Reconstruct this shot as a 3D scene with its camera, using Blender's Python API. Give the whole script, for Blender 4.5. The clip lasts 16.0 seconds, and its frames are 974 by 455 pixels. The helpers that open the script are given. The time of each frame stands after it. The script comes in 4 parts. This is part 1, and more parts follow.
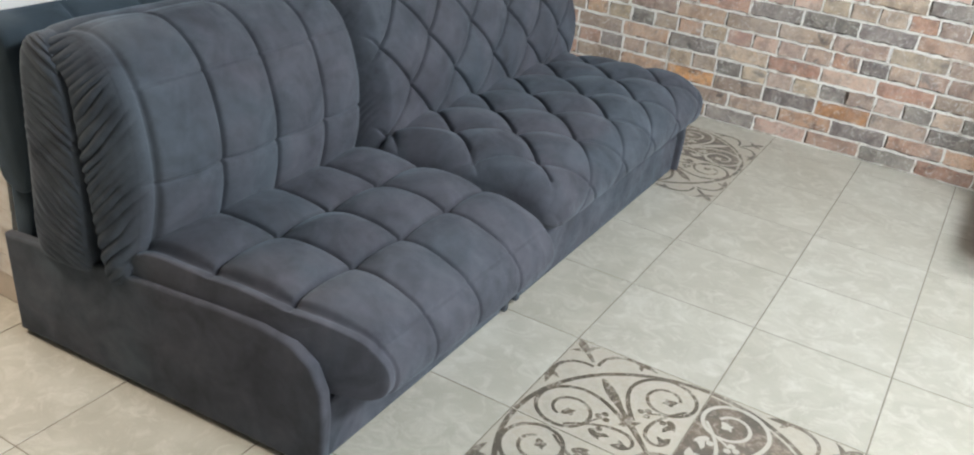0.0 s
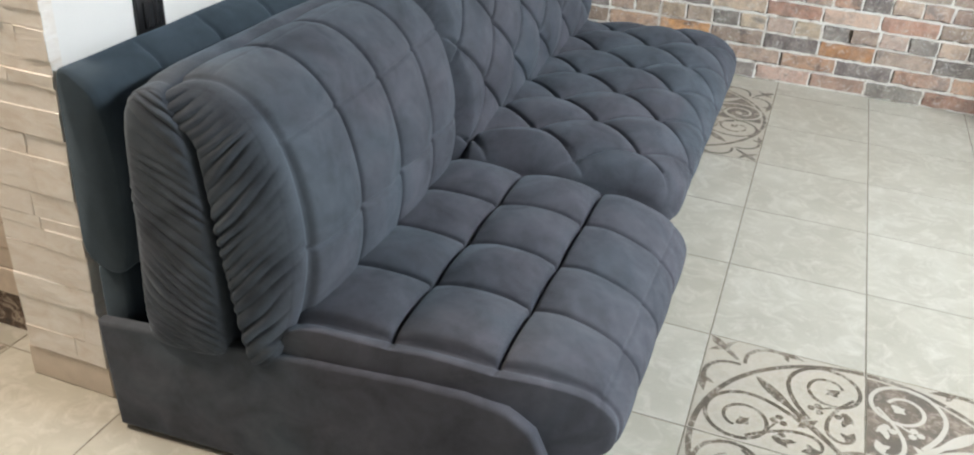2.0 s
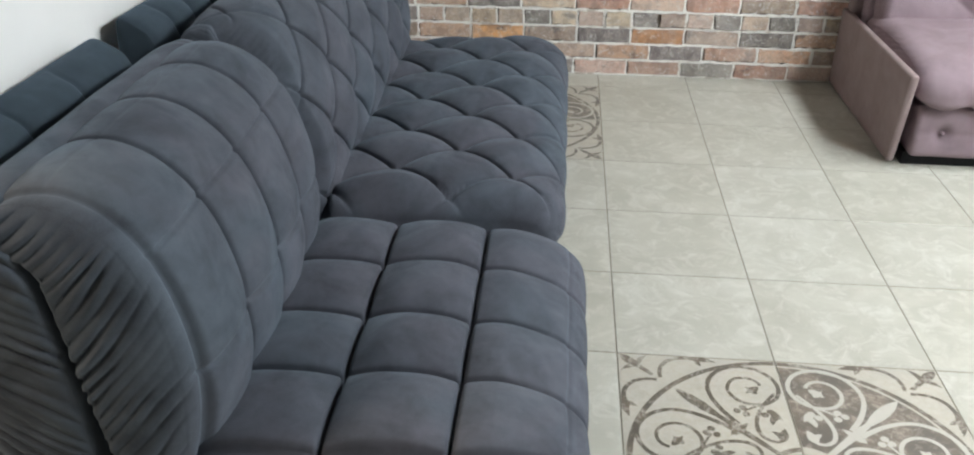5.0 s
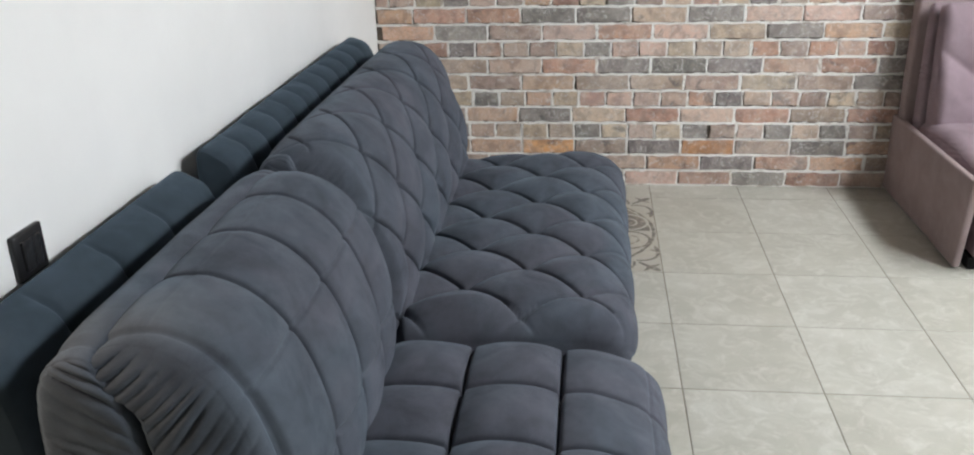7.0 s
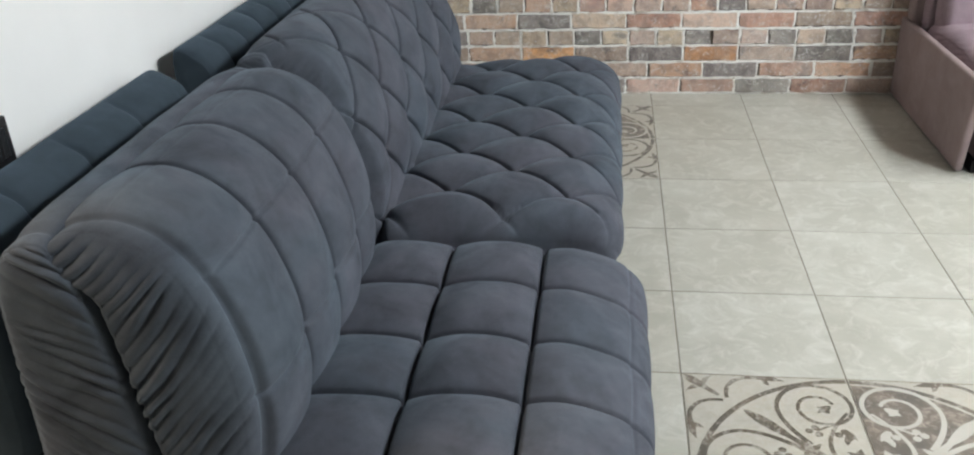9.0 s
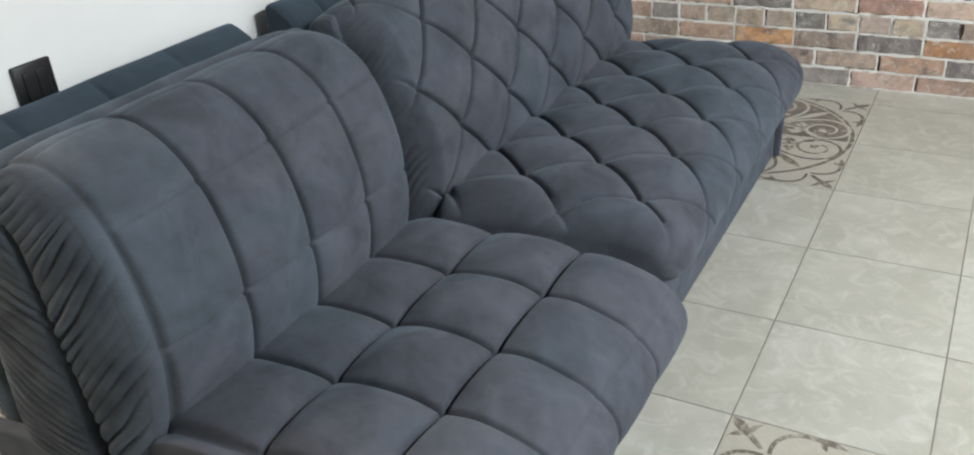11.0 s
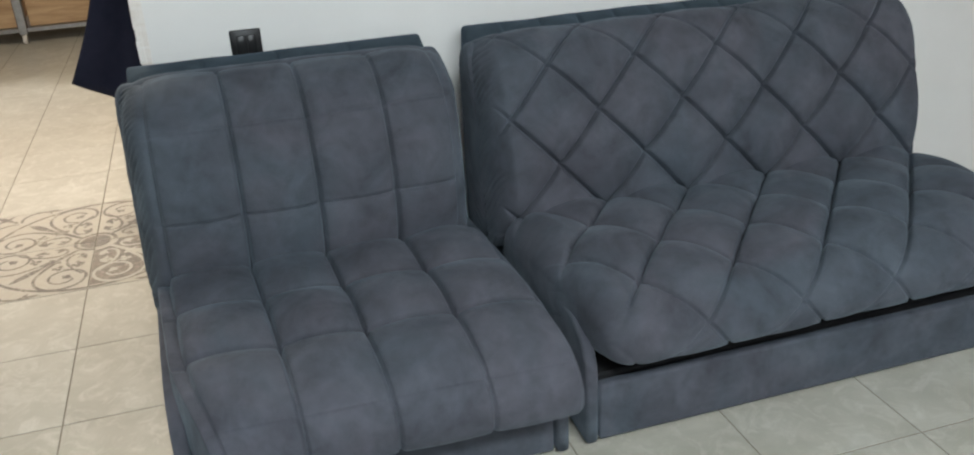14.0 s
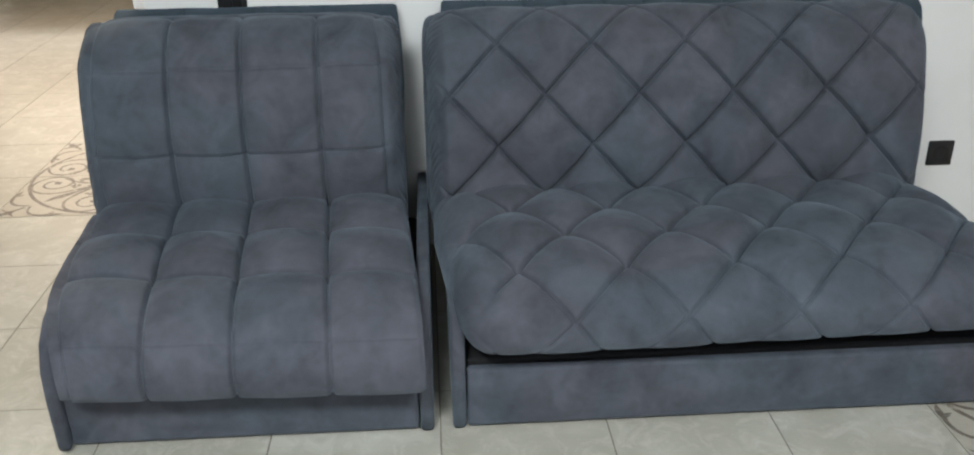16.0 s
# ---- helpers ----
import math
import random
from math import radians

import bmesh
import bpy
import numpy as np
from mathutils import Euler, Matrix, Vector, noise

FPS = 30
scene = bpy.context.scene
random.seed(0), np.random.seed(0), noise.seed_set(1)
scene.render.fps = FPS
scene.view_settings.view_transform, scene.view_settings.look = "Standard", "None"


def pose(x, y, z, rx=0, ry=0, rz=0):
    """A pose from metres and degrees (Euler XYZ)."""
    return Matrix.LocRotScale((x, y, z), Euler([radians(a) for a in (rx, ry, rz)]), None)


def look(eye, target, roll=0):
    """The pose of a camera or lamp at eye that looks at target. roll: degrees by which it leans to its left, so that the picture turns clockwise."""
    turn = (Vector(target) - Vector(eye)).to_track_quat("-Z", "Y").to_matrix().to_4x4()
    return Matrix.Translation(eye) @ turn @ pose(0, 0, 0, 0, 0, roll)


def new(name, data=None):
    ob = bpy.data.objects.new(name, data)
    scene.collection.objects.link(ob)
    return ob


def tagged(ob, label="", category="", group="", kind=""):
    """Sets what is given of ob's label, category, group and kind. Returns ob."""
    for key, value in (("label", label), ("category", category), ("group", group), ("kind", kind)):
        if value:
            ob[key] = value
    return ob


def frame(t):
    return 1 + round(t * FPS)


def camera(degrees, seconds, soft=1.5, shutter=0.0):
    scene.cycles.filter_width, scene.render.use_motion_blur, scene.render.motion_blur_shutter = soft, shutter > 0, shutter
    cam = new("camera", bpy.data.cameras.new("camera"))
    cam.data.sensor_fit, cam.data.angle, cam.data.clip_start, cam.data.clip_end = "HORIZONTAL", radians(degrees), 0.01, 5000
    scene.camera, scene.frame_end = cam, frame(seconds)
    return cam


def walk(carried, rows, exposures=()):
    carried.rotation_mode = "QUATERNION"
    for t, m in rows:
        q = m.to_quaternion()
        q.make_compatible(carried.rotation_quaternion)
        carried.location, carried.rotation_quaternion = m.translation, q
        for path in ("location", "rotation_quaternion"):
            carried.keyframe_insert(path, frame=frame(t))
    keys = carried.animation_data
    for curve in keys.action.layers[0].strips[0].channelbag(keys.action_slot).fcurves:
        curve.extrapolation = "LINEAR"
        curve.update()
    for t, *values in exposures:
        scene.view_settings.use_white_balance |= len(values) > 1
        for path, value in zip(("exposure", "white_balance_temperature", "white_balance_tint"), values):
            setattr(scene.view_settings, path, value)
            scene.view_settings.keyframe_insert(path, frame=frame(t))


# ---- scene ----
cam = camera(56.1, 16.0, soft=2.0)
PATH = [
    (0, (0.76, -2.089, 1.433), (-0.069, -0.51, 0.529), 6.7),
    (0.5, (0.567, -2.041, 1.43), (-0.198, -0.432, 0.52), 6.2),
    (1, (0.419, -2.031, 1.436), (-0.312, -0.414, 0.513), 5.9),
    (1.5, (0.217, -2.088, 1.442), (-0.445, -0.463, 0.483), 4.6),
    (2, (0.057, -2.118, 1.43), (-0.497, -0.468, 0.445), 3.8),
    (2.5, (0.01, -2.08, 1.416), (-0.429, -0.403, 0.418), 4.4),
    (3, (0.005, -2.013, 1.396), (-0.362, -0.328, 0.383), 4.7),
    (3.2, (0.0, -1.983, 1.387), (-0.358, -0.298, 0.37), 4.6),
    (5.3, (-0.226, -1.934, 1.423), (-0.334, -0.17, 0.488), 0.2),
    (5.5, (-0.248, -1.929, 1.427), (-0.345, -0.148, 0.521), 0.1),
    (6, (-0.26, -1.92, 1.438), (-0.361, -0.108, 0.597), -0.2),
    (6.5, (-0.269, -1.925, 1.453), (-0.426, -0.09, 0.673), -1.1),
    (7, (-0.28, -1.929, 1.449), (-0.5, -0.09, 0.696), -1.6),
    (7.5, (-0.272, -1.941, 1.447), (-0.514, -0.104, 0.693), -1.9),
    (8, (-0.275, -1.929, 1.421), (-0.521, -0.117, 0.611), -1.9),
    (8.5, (-0.259, -1.939, 1.411), (-0.501, -0.159, 0.533), -2.6),
    (8.7, (-0.242, -1.936, 1.401), (-0.478, -0.162, 0.508), -2.6),
    (10.8, (0.311, -1.666, 1.362), (-0.512, -0.109, 0.414), -4.0),
    (11, (0.357, -1.617, 1.371), (-0.536, -0.102, 0.419), -4.3),
    (11.5, (0.593, -1.487, 1.385), (-0.58, -0.172, 0.441), -5.6),
    (12, (0.828, -1.367, 1.4), (-0.498, -0.195, 0.469), -5.5),
    (12.5, (0.975, -1.172, 1.383), (-0.443, -0.137, 0.424), -4.4),
    (13, (1.094, -0.997, 1.403), (-0.38, -0.083, 0.408), -3.3),
    (13.5, (1.253, -0.816, 1.415), (-0.385, -0.075, 0.539), -3.1),
    (14, (1.408, -0.667, 1.408), (-0.337, -0.158, 0.573), -3.0),
    (14.5, (1.424, -0.492, 1.368), (-0.357, -0.093, 0.552), -3.4),
    (15, (1.407, -0.299, 1.377), (-0.383, 0.061, 0.56), -2.6),
    (15.5, (1.44, -0.143, 1.356), (-0.363, 0.162, 0.545), -2.1),
    (16, (1.534, 0.002, 1.356), (-0.275, 0.117, 0.511), -0.5),
]
walk(cam, [(t, look(eye, target, roll)) for t, eye, target, roll in PATH],
     exposures=[(0.0, 0.20, 6500, 10), (1.5, 0.36, 6500, 10), (3.2, 0.28, 6500, 10), (5.3, 0.16, 6500, 9), (7.0, 0.06, 6500, 12), (8.7, 0.12, 6500, 10), (10.8, 0.15, 6500, 9),
                (12.5, 0.20, 6450, 8), (13.5, -0.28, 6420, 7), (15.0, -0.26, 6380, 5), (15.5, -0.24, 6300, 3), (16.0, -0.08, 6480, 8)])

# ---------------------------------------------------------------- light
world = bpy.data.worlds.new("sky")
scene.world = world
world.use_nodes = True
_wn = world.node_tree
_sky = _wn.nodes.new("ShaderNodeTexSky")
_sky.sky_type, _sky.sun_disc = "NISHITA", False
_sky.sun_elevation, _sky.sun_rotation = radians(38), radians(250)
_wn.links.new(_sky.outputs[0], _wn.nodes["Background"].inputs["Color"])
_wn.nodes["Background"].inputs["Strength"].default_value = 0.08

_sun = bpy.data.lights.new("sun", "SUN")
_sun.energy, _sun.angle, _sun.color = 1.2, radians(10), (1.0, 0.93, 0.84)
new("sun", _sun).matrix_world = look((-12, -4, 9.5), (0, 0, 0))


def window_light(name, at, target, w, h, power, colour):
    data = bpy.data.lights.new(name, "AREA")
    data.shape, data.size, data.size_y = "RECTANGLE", w, h
    data.energy, data.color = power, colour
    new(name, data).matrix_world = look(at, target)


window_light("window_light_east", (4.9, -0.7, 1.60), (0.3, -0.2, 0.6), 2.6, 1.9, 64, (0.90, 0.96, 1.0))
# Weak fill lamp added on the south side, where no window is known.
window_light("fill_light_south", (2.8, -5.9, 1.8), (1.0, 0, 0.9), 0.9, 1.1, 6, (0.90, 0.96, 1.0))
COOL, WARM = (0.905, 0.965, 1.0), (1.0, 0.85, 0.69)
# No panel is in view; the warm one is added to brighten the rear room.
CEILING_PANELS = [(2.3, 0.9, 80, COOL), (2.2, -0.6, 142, COOL), (-2.85, -1.34, 102, WARM)]
for _x, _y, _power, _tone in CEILING_PANELS:
    window_light("assumed_panel_light", (_x, _y, 2.69), (_x - 0.8 if _x > 0 else _x, _y, 0), 0.6, 0.6, _power, _tone)
window_light("window_light_west", (-6.85, -2.6, 1.6), (0, -1.6, 0.7), 2.6, 1.7, 60, (1.0, 0.78, 0.58))

# ---------------------------------------------------------------- materials


class Mat:
    """A node material under construction."""

    def __init__(self, name, rough=0.6, metal=0.0):
        self.m = bpy.data.materials.new(name)
        self.m.use_nodes = True
        self.t = self.m.node_tree
        self.b = self.t.nodes["Principled BSDF"]
        self.b.inputs["Roughness"].default_value = rough
        self.b.inputs["Metallic"].default_value = metal
        self.vec = None

    def node(self, kind, **values):
        n = self.t.nodes.new(kind)
        for k, v in values.items():
            n.inputs[k].default_value = v
        return n

    def link(self, a, b):
        self.t.links.new(a, b)

    def world_coord(self, scale=(1, 1, 1), shift=None):
        g = self.t.nodes.new("ShaderNodeNewGeometry")
        m = self.node("ShaderNodeMapping")
        m.inputs["Scale"].default_value = scale
        self.link(g.outputs["Position"], m.inputs["Vector"])
        if shift is not None:
            self.link(shift, m.inputs["Location"])
        return m.outputs[0]

    def noise(self, vec, scale, detail=4.0, rough=0.55, distort=0.0):
        n = self.node("ShaderNodeTexNoise", Scale=scale, Detail=detail, Roughness=rough, Distortion=distort)
        self.link(vec, n.inputs["Vector"])
        return n.outputs[0]

    def ramp(self, fac, stops):
        r = self.t.nodes.new("ShaderNodeValToRGB")
        while len(r.color_ramp.elements) < len(stops):
            r.color_ramp.elements.new(0.5)
        for e, (p, c) in zip(r.color_ramp.elements, stops):
            e.position = p
            e.color = (*c, 1) if not isinstance(c, (int, float)) else (c, c, c, 1)
        self.link(fac, r.inputs[0])
        return r.outputs[0]

    def mix(self, fac, a, b, blend="MIX"):
        n = self.t.nodes.new("ShaderNodeMix")
        n.data_type, n.blend_type = "RGBA", blend
        for sock, v in ((n.inputs[0], fac), (n.inputs[6], a), (n.inputs[7], b)):
            if isinstance(v, (int, float)):
                sock.default_value = v
            elif isinstance(v, tuple):
                sock.default_value = (*v, 1)
            else:
                self.link(v, sock)
        return n.outputs[2]

    def math(self, op, a, b=0.0):
        n = self.t.nodes.new("ShaderNodeMath")
        n.operation = op
        for sock, v in ((n.inputs[0], a), (n.inputs[1], b)):
            if isinstance(v, (int, float)):
                sock.default_value = v
            else:
                self.link(v, sock)
        return n.outputs[0]

    def colour(self, v):
        if isinstance(v, tuple):
            self.b.inputs["Base Color"].default_value = (*v, 1)
        else:
            self.link(v, self.b.inputs["Base Color"])

    def rough(self, v):
        self.link(v, self.b.inputs["Roughness"])

    def bump(self, height, strength=0.3, distance=0.002):
        n = self.node("ShaderNodeBump", Strength=strength, Distance=distance)
        self.link(height, n.inputs["Height"])
        self.link(n.outputs[0], self.b.inputs["Normal"])


def velvet(name, dark, light, sheen=0.55, tint=(0.62, 0.68, 0.78), brushed=None):
    """Short-pile upholstery: brushed patches, fine nap and a soft sheen."""
    k = Mat(name, 0.85)
    v = k.world_coord()
    patch = k.noise(v, 9.0, 3.0, 0.55, 0.6)
    blot = k.noise(v, 34.0, 4.0, 0.6, 0.3)
    nap = k.noise(v, 900.0, 2.0, 0.6)
    f = k.math("ADD", k.math("MULTIPLY", patch, 0.74), k.math("MULTIPLY", blot, 0.26))
    base = k.ramp(f, [(0.29, dark), (0.69, light)])
    if brushed:
        lay = k.noise(v, 1.9, 4.0, 0.6, 0.8)
        base = k.mix(1.0, base, k.ramp(lay, [(0.40, brushed[0]), (0.62, brushed[1])]), "MULTIPLY")
    k.colour(k.mix(k.ramp(nap, [(0.3, 0.0), (0.8, 0.35)]), base, tuple(min(1, c * 1.5) for c in light)))
    k.link(k.ramp(f, [(0.33, sheen * 0.35), (0.67, sheen * 0.80)]), k.b.inputs["Sheen Weight"])
    k.b.inputs["Sheen Roughness"].default_value = 0.48
    k.b.inputs["Sheen Tint"].default_value = (*tint, 1)
    k.b.inputs["Specular IOR Level"].default_value = 0.06
    h = k.math("ADD", k.math("MULTIPLY", nap, 0.25), k.math("MULTIPLY", blot, 0.75))
    k.bump(h, 0.28, 0.004)
    return k.m


M_velvet = velvet("graphite_blue_velvet", (0.035, 0.038, 0.046), (0.086, 0.093, 0.110), 0.36, (0.45, 0.56, 0.66),
                  ((1.05, 0.965, 0.985), (0.89, 0.99, 1.02)))
M_teal = velvet("dark_teal_velvet", (0.030, 0.043, 0.053), (0.048, 0.064, 0.080), 0.30, (0.36, 0.50, 0.66))
M_mauve = velvet("dusty_mauve_velvet", (0.185, 0.135, 0.150), (0.265, 0.200, 0.220), 0.10, (0.9, 0.8, 0.85))
M_mauve_side = velvet("brown_mauve_velvet", (0.215, 0.162, 0.160), (0.285, 0.220, 0.217), 0.06, (0.9, 0.8, 0.8))
M_navy = velvet("dark_navy_cloth", (0.012, 0.014, 0.028), (0.024, 0.026, 0.046), 0.06)


# Near-black that puts the darkness of gaps and holes into the colour.
def make_gap_black():
    k = Mat("gap_black", 0.9)
    n = k.noise(k.world_coord(), 60, 3)
    k.colour(k.ramp(n, [(0.3, (0.006, 0.006, 0.007)), (0.8, (0.014, 0.014, 0.016))]))
    return k.m


M_gap_black = make_gap_black()


def make_tile():
    k = Mat("beige_glazed_tile", 0.3)
    info = k.t.nodes.new("ShaderNodeObjectInfo")
    comb = k.t.nodes.new("ShaderNodeCombineXYZ")
    for i, s in enumerate((31.0, 17.0, 5.0)):
        k.link(k.math("MULTIPLY", info.outputs["Random"], s), comb.inputs[i])
    v = k.world_coord((1, 1, 1), comb.outputs[0])
    cloud = k.noise(v, 5.5, 4.0, 0.58, 0.4)
    vein = k.noise(v, 13.0, 6.0, 0.68, 1.4)
    speck = k.noise(v, 260.0, 2.0, 0.5)
    base = k.ramp(cloud, [(0.26, (0.380, 0.364, 0.310)), (0.50, (0.428, 0.415, 0.358)), (0.72, (0.500, 0.488, 0.430))])
    base = k.mix(k.ramp(vein, [(0.48, 0.0), (0.70, 0.52)]), base, (0.64, 0.63, 0.58))
    base = k.mix(k.ramp(speck, [(0.45, 0.0), (0.8, 0.12)]), base, (0.30, 0.28, 0.25))
    tint = k.ramp(info.outputs["Random"], [(0.0, (0.95, 0.94, 0.92)), (1.0, (1.0, 1.0, 1.0))])
    k.colour(k.mix(1.0, base, tint, "MULTIPLY"))
    k.rough(k.ramp(cloud, [(0.3, 0.35), (0.7, 0.39)]))
    k.bump(k.noise(v, 42.0, 2.0, 0.5), 0.05, 0.0015)
    return k.m


M_tile = make_tile()


def make_print(name, ink, ground, lo, hi, stain=(1.5, 1.4, 1.3)):
    """Worn printed glaze: the ink breaks up into the tile's ground."""
    k = Mat(name, 0.34)
    v = k.world_coord()
    wear = k.noise(v, 46.0, 5.0, 0.7, 0.8)
    soft = k.noise(v, 9.0, 4.0, 0.6)
    f = k.math("ADD", k.math("MULTIPLY", wear, 0.7), k.math("MULTIPLY", soft, 0.3))
    shade = k.mix(k.ramp(soft, [(0.4, 0.0), (0.62, 1.0)]), ink, tuple(c * s for c, s in zip(ink, stain)))
    k.colour(k.mix(k.ramp(f, [(lo, 0.0), (hi, 1.0)]), shade, ground))
    k.rough(k.ramp(soft, [(0.3, 0.30), (0.7, 0.42)]))
    return k.m


M_ink = make_print("brown_print", (0.105, 0.092, 0.075), (0.46, 0.435, 0.375), 0.50, 0.66)
M_dark_ground = make_print("brown_ground_print", (0.118, 0.104, 0.088), (0.42, 0.37, 0.31), 0.50, 0.70)
M_cream = make_print("cream_print", (0.45, 0.43, 0.38), (0.26, 0.22, 0.18), 0.60, 0.80, (0.96, 0.95, 0.94))
M_pale = make_print("pale_ground_print", (0.400, 0.374, 0.320), (0.458, 0.436, 0.378), 0.40, 0.66, (1.04, 1.0, 0.95))


def make_grout():
    k = Mat("grey_brown_grout", 0.9)
    n = k.noise(k.world_coord(), 30, 4)
    k.colour(k.ramp(n, [(0.3, (0.16, 0.135, 0.105)), (0.7, (0.27, 0.24, 0.195))]))
    return k.m


M_grout = make_grout()


def make_plaster():
    k = Mat("white_painted_plaster", 0.75)
    v = k.world_coord()
    a = k.noise(v, 2.2, 5, 0.6)
    b = k.noise(v, 120, 4, 0.6)
    k.colour(k.ramp(a, [(0.3, (0.75, 0.74, 0.72)), (0.7, (0.81, 0.80, 0.78))]))
    k.bump(k.math("ADD", k.math("MULTIPLY", a, 0.6), k.math("MULTIPLY", b, 0.4)), 0.12, 0.004)
    return k.m


M_plaster = make_plaster()


def make_brick():
    """Old-brick cladding; each brick's own colour comes from its object."""
    k = Mat("reclaimed_brick", 0.85)
    info = k.t.nodes.new("ShaderNodeObjectInfo")
    comb = k.t.nodes.new("ShaderNodeCombineXYZ")
    for i, s in enumerate((13.0, 7.0, 23.0)):
        k.link(k.math("MULTIPLY", info.outputs["Random"], s), comb.inputs[i])
    v = k.world_coord((1, 1, 1), comb.outputs[0])
    broad = k.noise(v, 11.0, 4.0, 0.6, 0.6)
    mid = k.noise(v, 34.0, 5.0, 0.65, 0.4)
    fine = k.noise(v, 190.0, 4.0, 0.7)
    own = info.outputs["Color"]
    body = k.mix(k.ramp(mid, [(0.36, 0.0), (0.62, 0.8)]), own, k.mix(0.38, own, (0.62, 0.52, 0.43)))
    body = k.mix(k.ramp(k.noise(v, 19.0, 4.0, 0.6, 0.2), [(0.44, 0.0), (0.62, 0.8)]), body, k.mix(0.55, own, (0.13, 0.10, 0.095)))
    body = k.mix(k.ramp(broad, [(0.60, 0.0), (0.70, 0.8)]), body, (0.10, 0.094, 0.096))
    body = k.mix(k.ramp(k.noise(v, 30.0, 5.0, 0.72, 1.6), [(0.54, 0.0), (0.68, 0.75)]), body, (0.74, 0.70, 0.66))
    body = k.mix(k.ramp(k.noise(v, 5.0, 3.0, 0.55), [(0.42, 0.0), (0.70, 0.32)]), body, (0.70, 0.62, 0.56))
    k.colour(k.mix(k.ramp(fine, [(0.34, 0.5), (0.50, 0.0)]), body, k.mix(0.6, own, (0.10, 0.08, 0.07))))
    k.bump(k.math("ADD", k.math("MULTIPLY", mid, 0.6), k.math("MULTIPLY", fine, 0.4)), 0.6, 0.006)
    return k.m


M_brick = make_brick()


def plain(name, c, rough, spread=0.25, scale=40.0, metal=0.0):
    k = Mat(name, rough, metal)
    n = k.noise(k.world_coord(), scale, 4)
    k.colour(k.ramp(n, [(0.3, tuple(x * (1 - spread) for x in c)), (0.7, tuple(min(1, x * (1 + spread)) for x in c))]))
    k.bump(n, 0.1, 0.001)
    return k.m


def make_mortar():
    k = Mat("white_mortar", 0.9)
    v = k.world_coord()
    a = k.noise(v, 9, 5, 0.6, 0.8)
    b = k.noise(v, 120, 4, 0.6)
    # the brown and dark noise patches paint joint shadow into the white
    c = k.ramp(a, [(0.34, (0.50, 0.44, 0.38)), (0.44, (0.84, 0.82, 0.78))])
    k.colour(k.mix(k.ramp(k.noise(v, 40, 4, 0.6, 0.6), [(0.30, 0.6), (0.38, 0.0)]), c, (0.30, 0.25, 0.21)))
    k.bump(b, 0.6, 0.004)
    return k.m


# Backing kept dark: the shadow in the cracks is put into its colour.
M_crack_shade = plain("crack_shade_mortar", (0.13, 0.105, 0.085), 0.95, 0.3)
M_mortar = make_mortar()


def make_stone():
    k = Mat("whitewashed_stone", 0.7)
    info = k.t.nodes.new("ShaderNodeObjectInfo")
    v = k.world_coord((1, 1, 2.2))
    a = k.noise(v, 14, 5, 0.65, 0.8)
    b = k.noise(v, 70, 5, 0.6)
    c = k.ramp(a, [(0.28, (0.66, 0.59, 0.52)), (0.48, (0.76, 0.72, 0.67)), (0.70, (0.82, 0.80, 0.77))])
    k.colour(k.mix(k.math("MULTIPLY", info.outputs["Random"], 0.22), c, (0.66, 0.58, 0.52)))
    k.rough(k.ramp(b, [(0.4, 0.35), (0.7, 0.8)]))
    k.bump(k.math("ADD", a, k.math("MULTIPLY", b, 0.4)), 0.35, 0.008)
    return k.m


M_stone = make_stone()


M_black = plain("black_plastic", (0.013, 0.013, 0.014), 0.35, 0.1)
M_black_gloss = plain("black_gloss_plastic", (0.02, 0.02, 0.021), 0.18, 0.1)
M_skirt = plain("pink_beige_skirting_tile", (0.60, 0.52, 0.44), 0.4, 0.1, 14)
M_metal = plain("grey_metal", (0.42, 0.42, 0.43), 0.35, 0.15, 30, 1.0)
M_rubber = plain("pale_caster_rubber", (0.55, 0.53, 0.50), 0.6, 0.1)
# Paint for unseen walls and ceiling, kept dark to hold back bounce light.
M_dim = plain("low_bounce_wall_paint", (0.15, 0.142, 0.134), 0.8, 0.06, 4)
M_ceiling = plain("low_bounce_ceiling_paint", (0.26, 0.255, 0.25), 0.9, 0.03, 5)


def make_wood(name, lo, hi, axis_scale):
    k = Mat(name, 0.55)
    v = k.world_coord(axis_scale)
    g = k.noise(v, 22, 6, 0.65, 1.2)
    k.colour(k.ramp(g, [(0.3, lo), (0.7, hi)]))
    k.bump(g, 0.25, 0.003)
    return k.m


M_crate = make_wood("pale_orange_wood", (0.34, 0.21, 0.11), (0.52, 0.36, 0.21), (1, 0.12, 1))


def make_marble():
    k = Mat("brown_veined_marble", 0.25)
    v = k.world_coord()
    a = k.noise(v, 24, 6, 0.65, 1.5)
    c = k.ramp(a, [(0.36, (0.035, 0.022, 0.016)), (0.52, (0.12, 0.080, 0.058)), (0.60, (0.42, 0.35, 0.29)), (0.66, (0.10, 0.065, 0.048))])
    k.colour(c)
    return k.m


M_marble = make_marble()
M_ledge = plain("beige_split_stone", (0.52, 0.44, 0.36), 0.7, 0.16, 22)
M_bark = make_wood("dark_bark", (0.030, 0.020, 0.014), (0.16, 0.105, 0.07), (0.3, 1, 1))

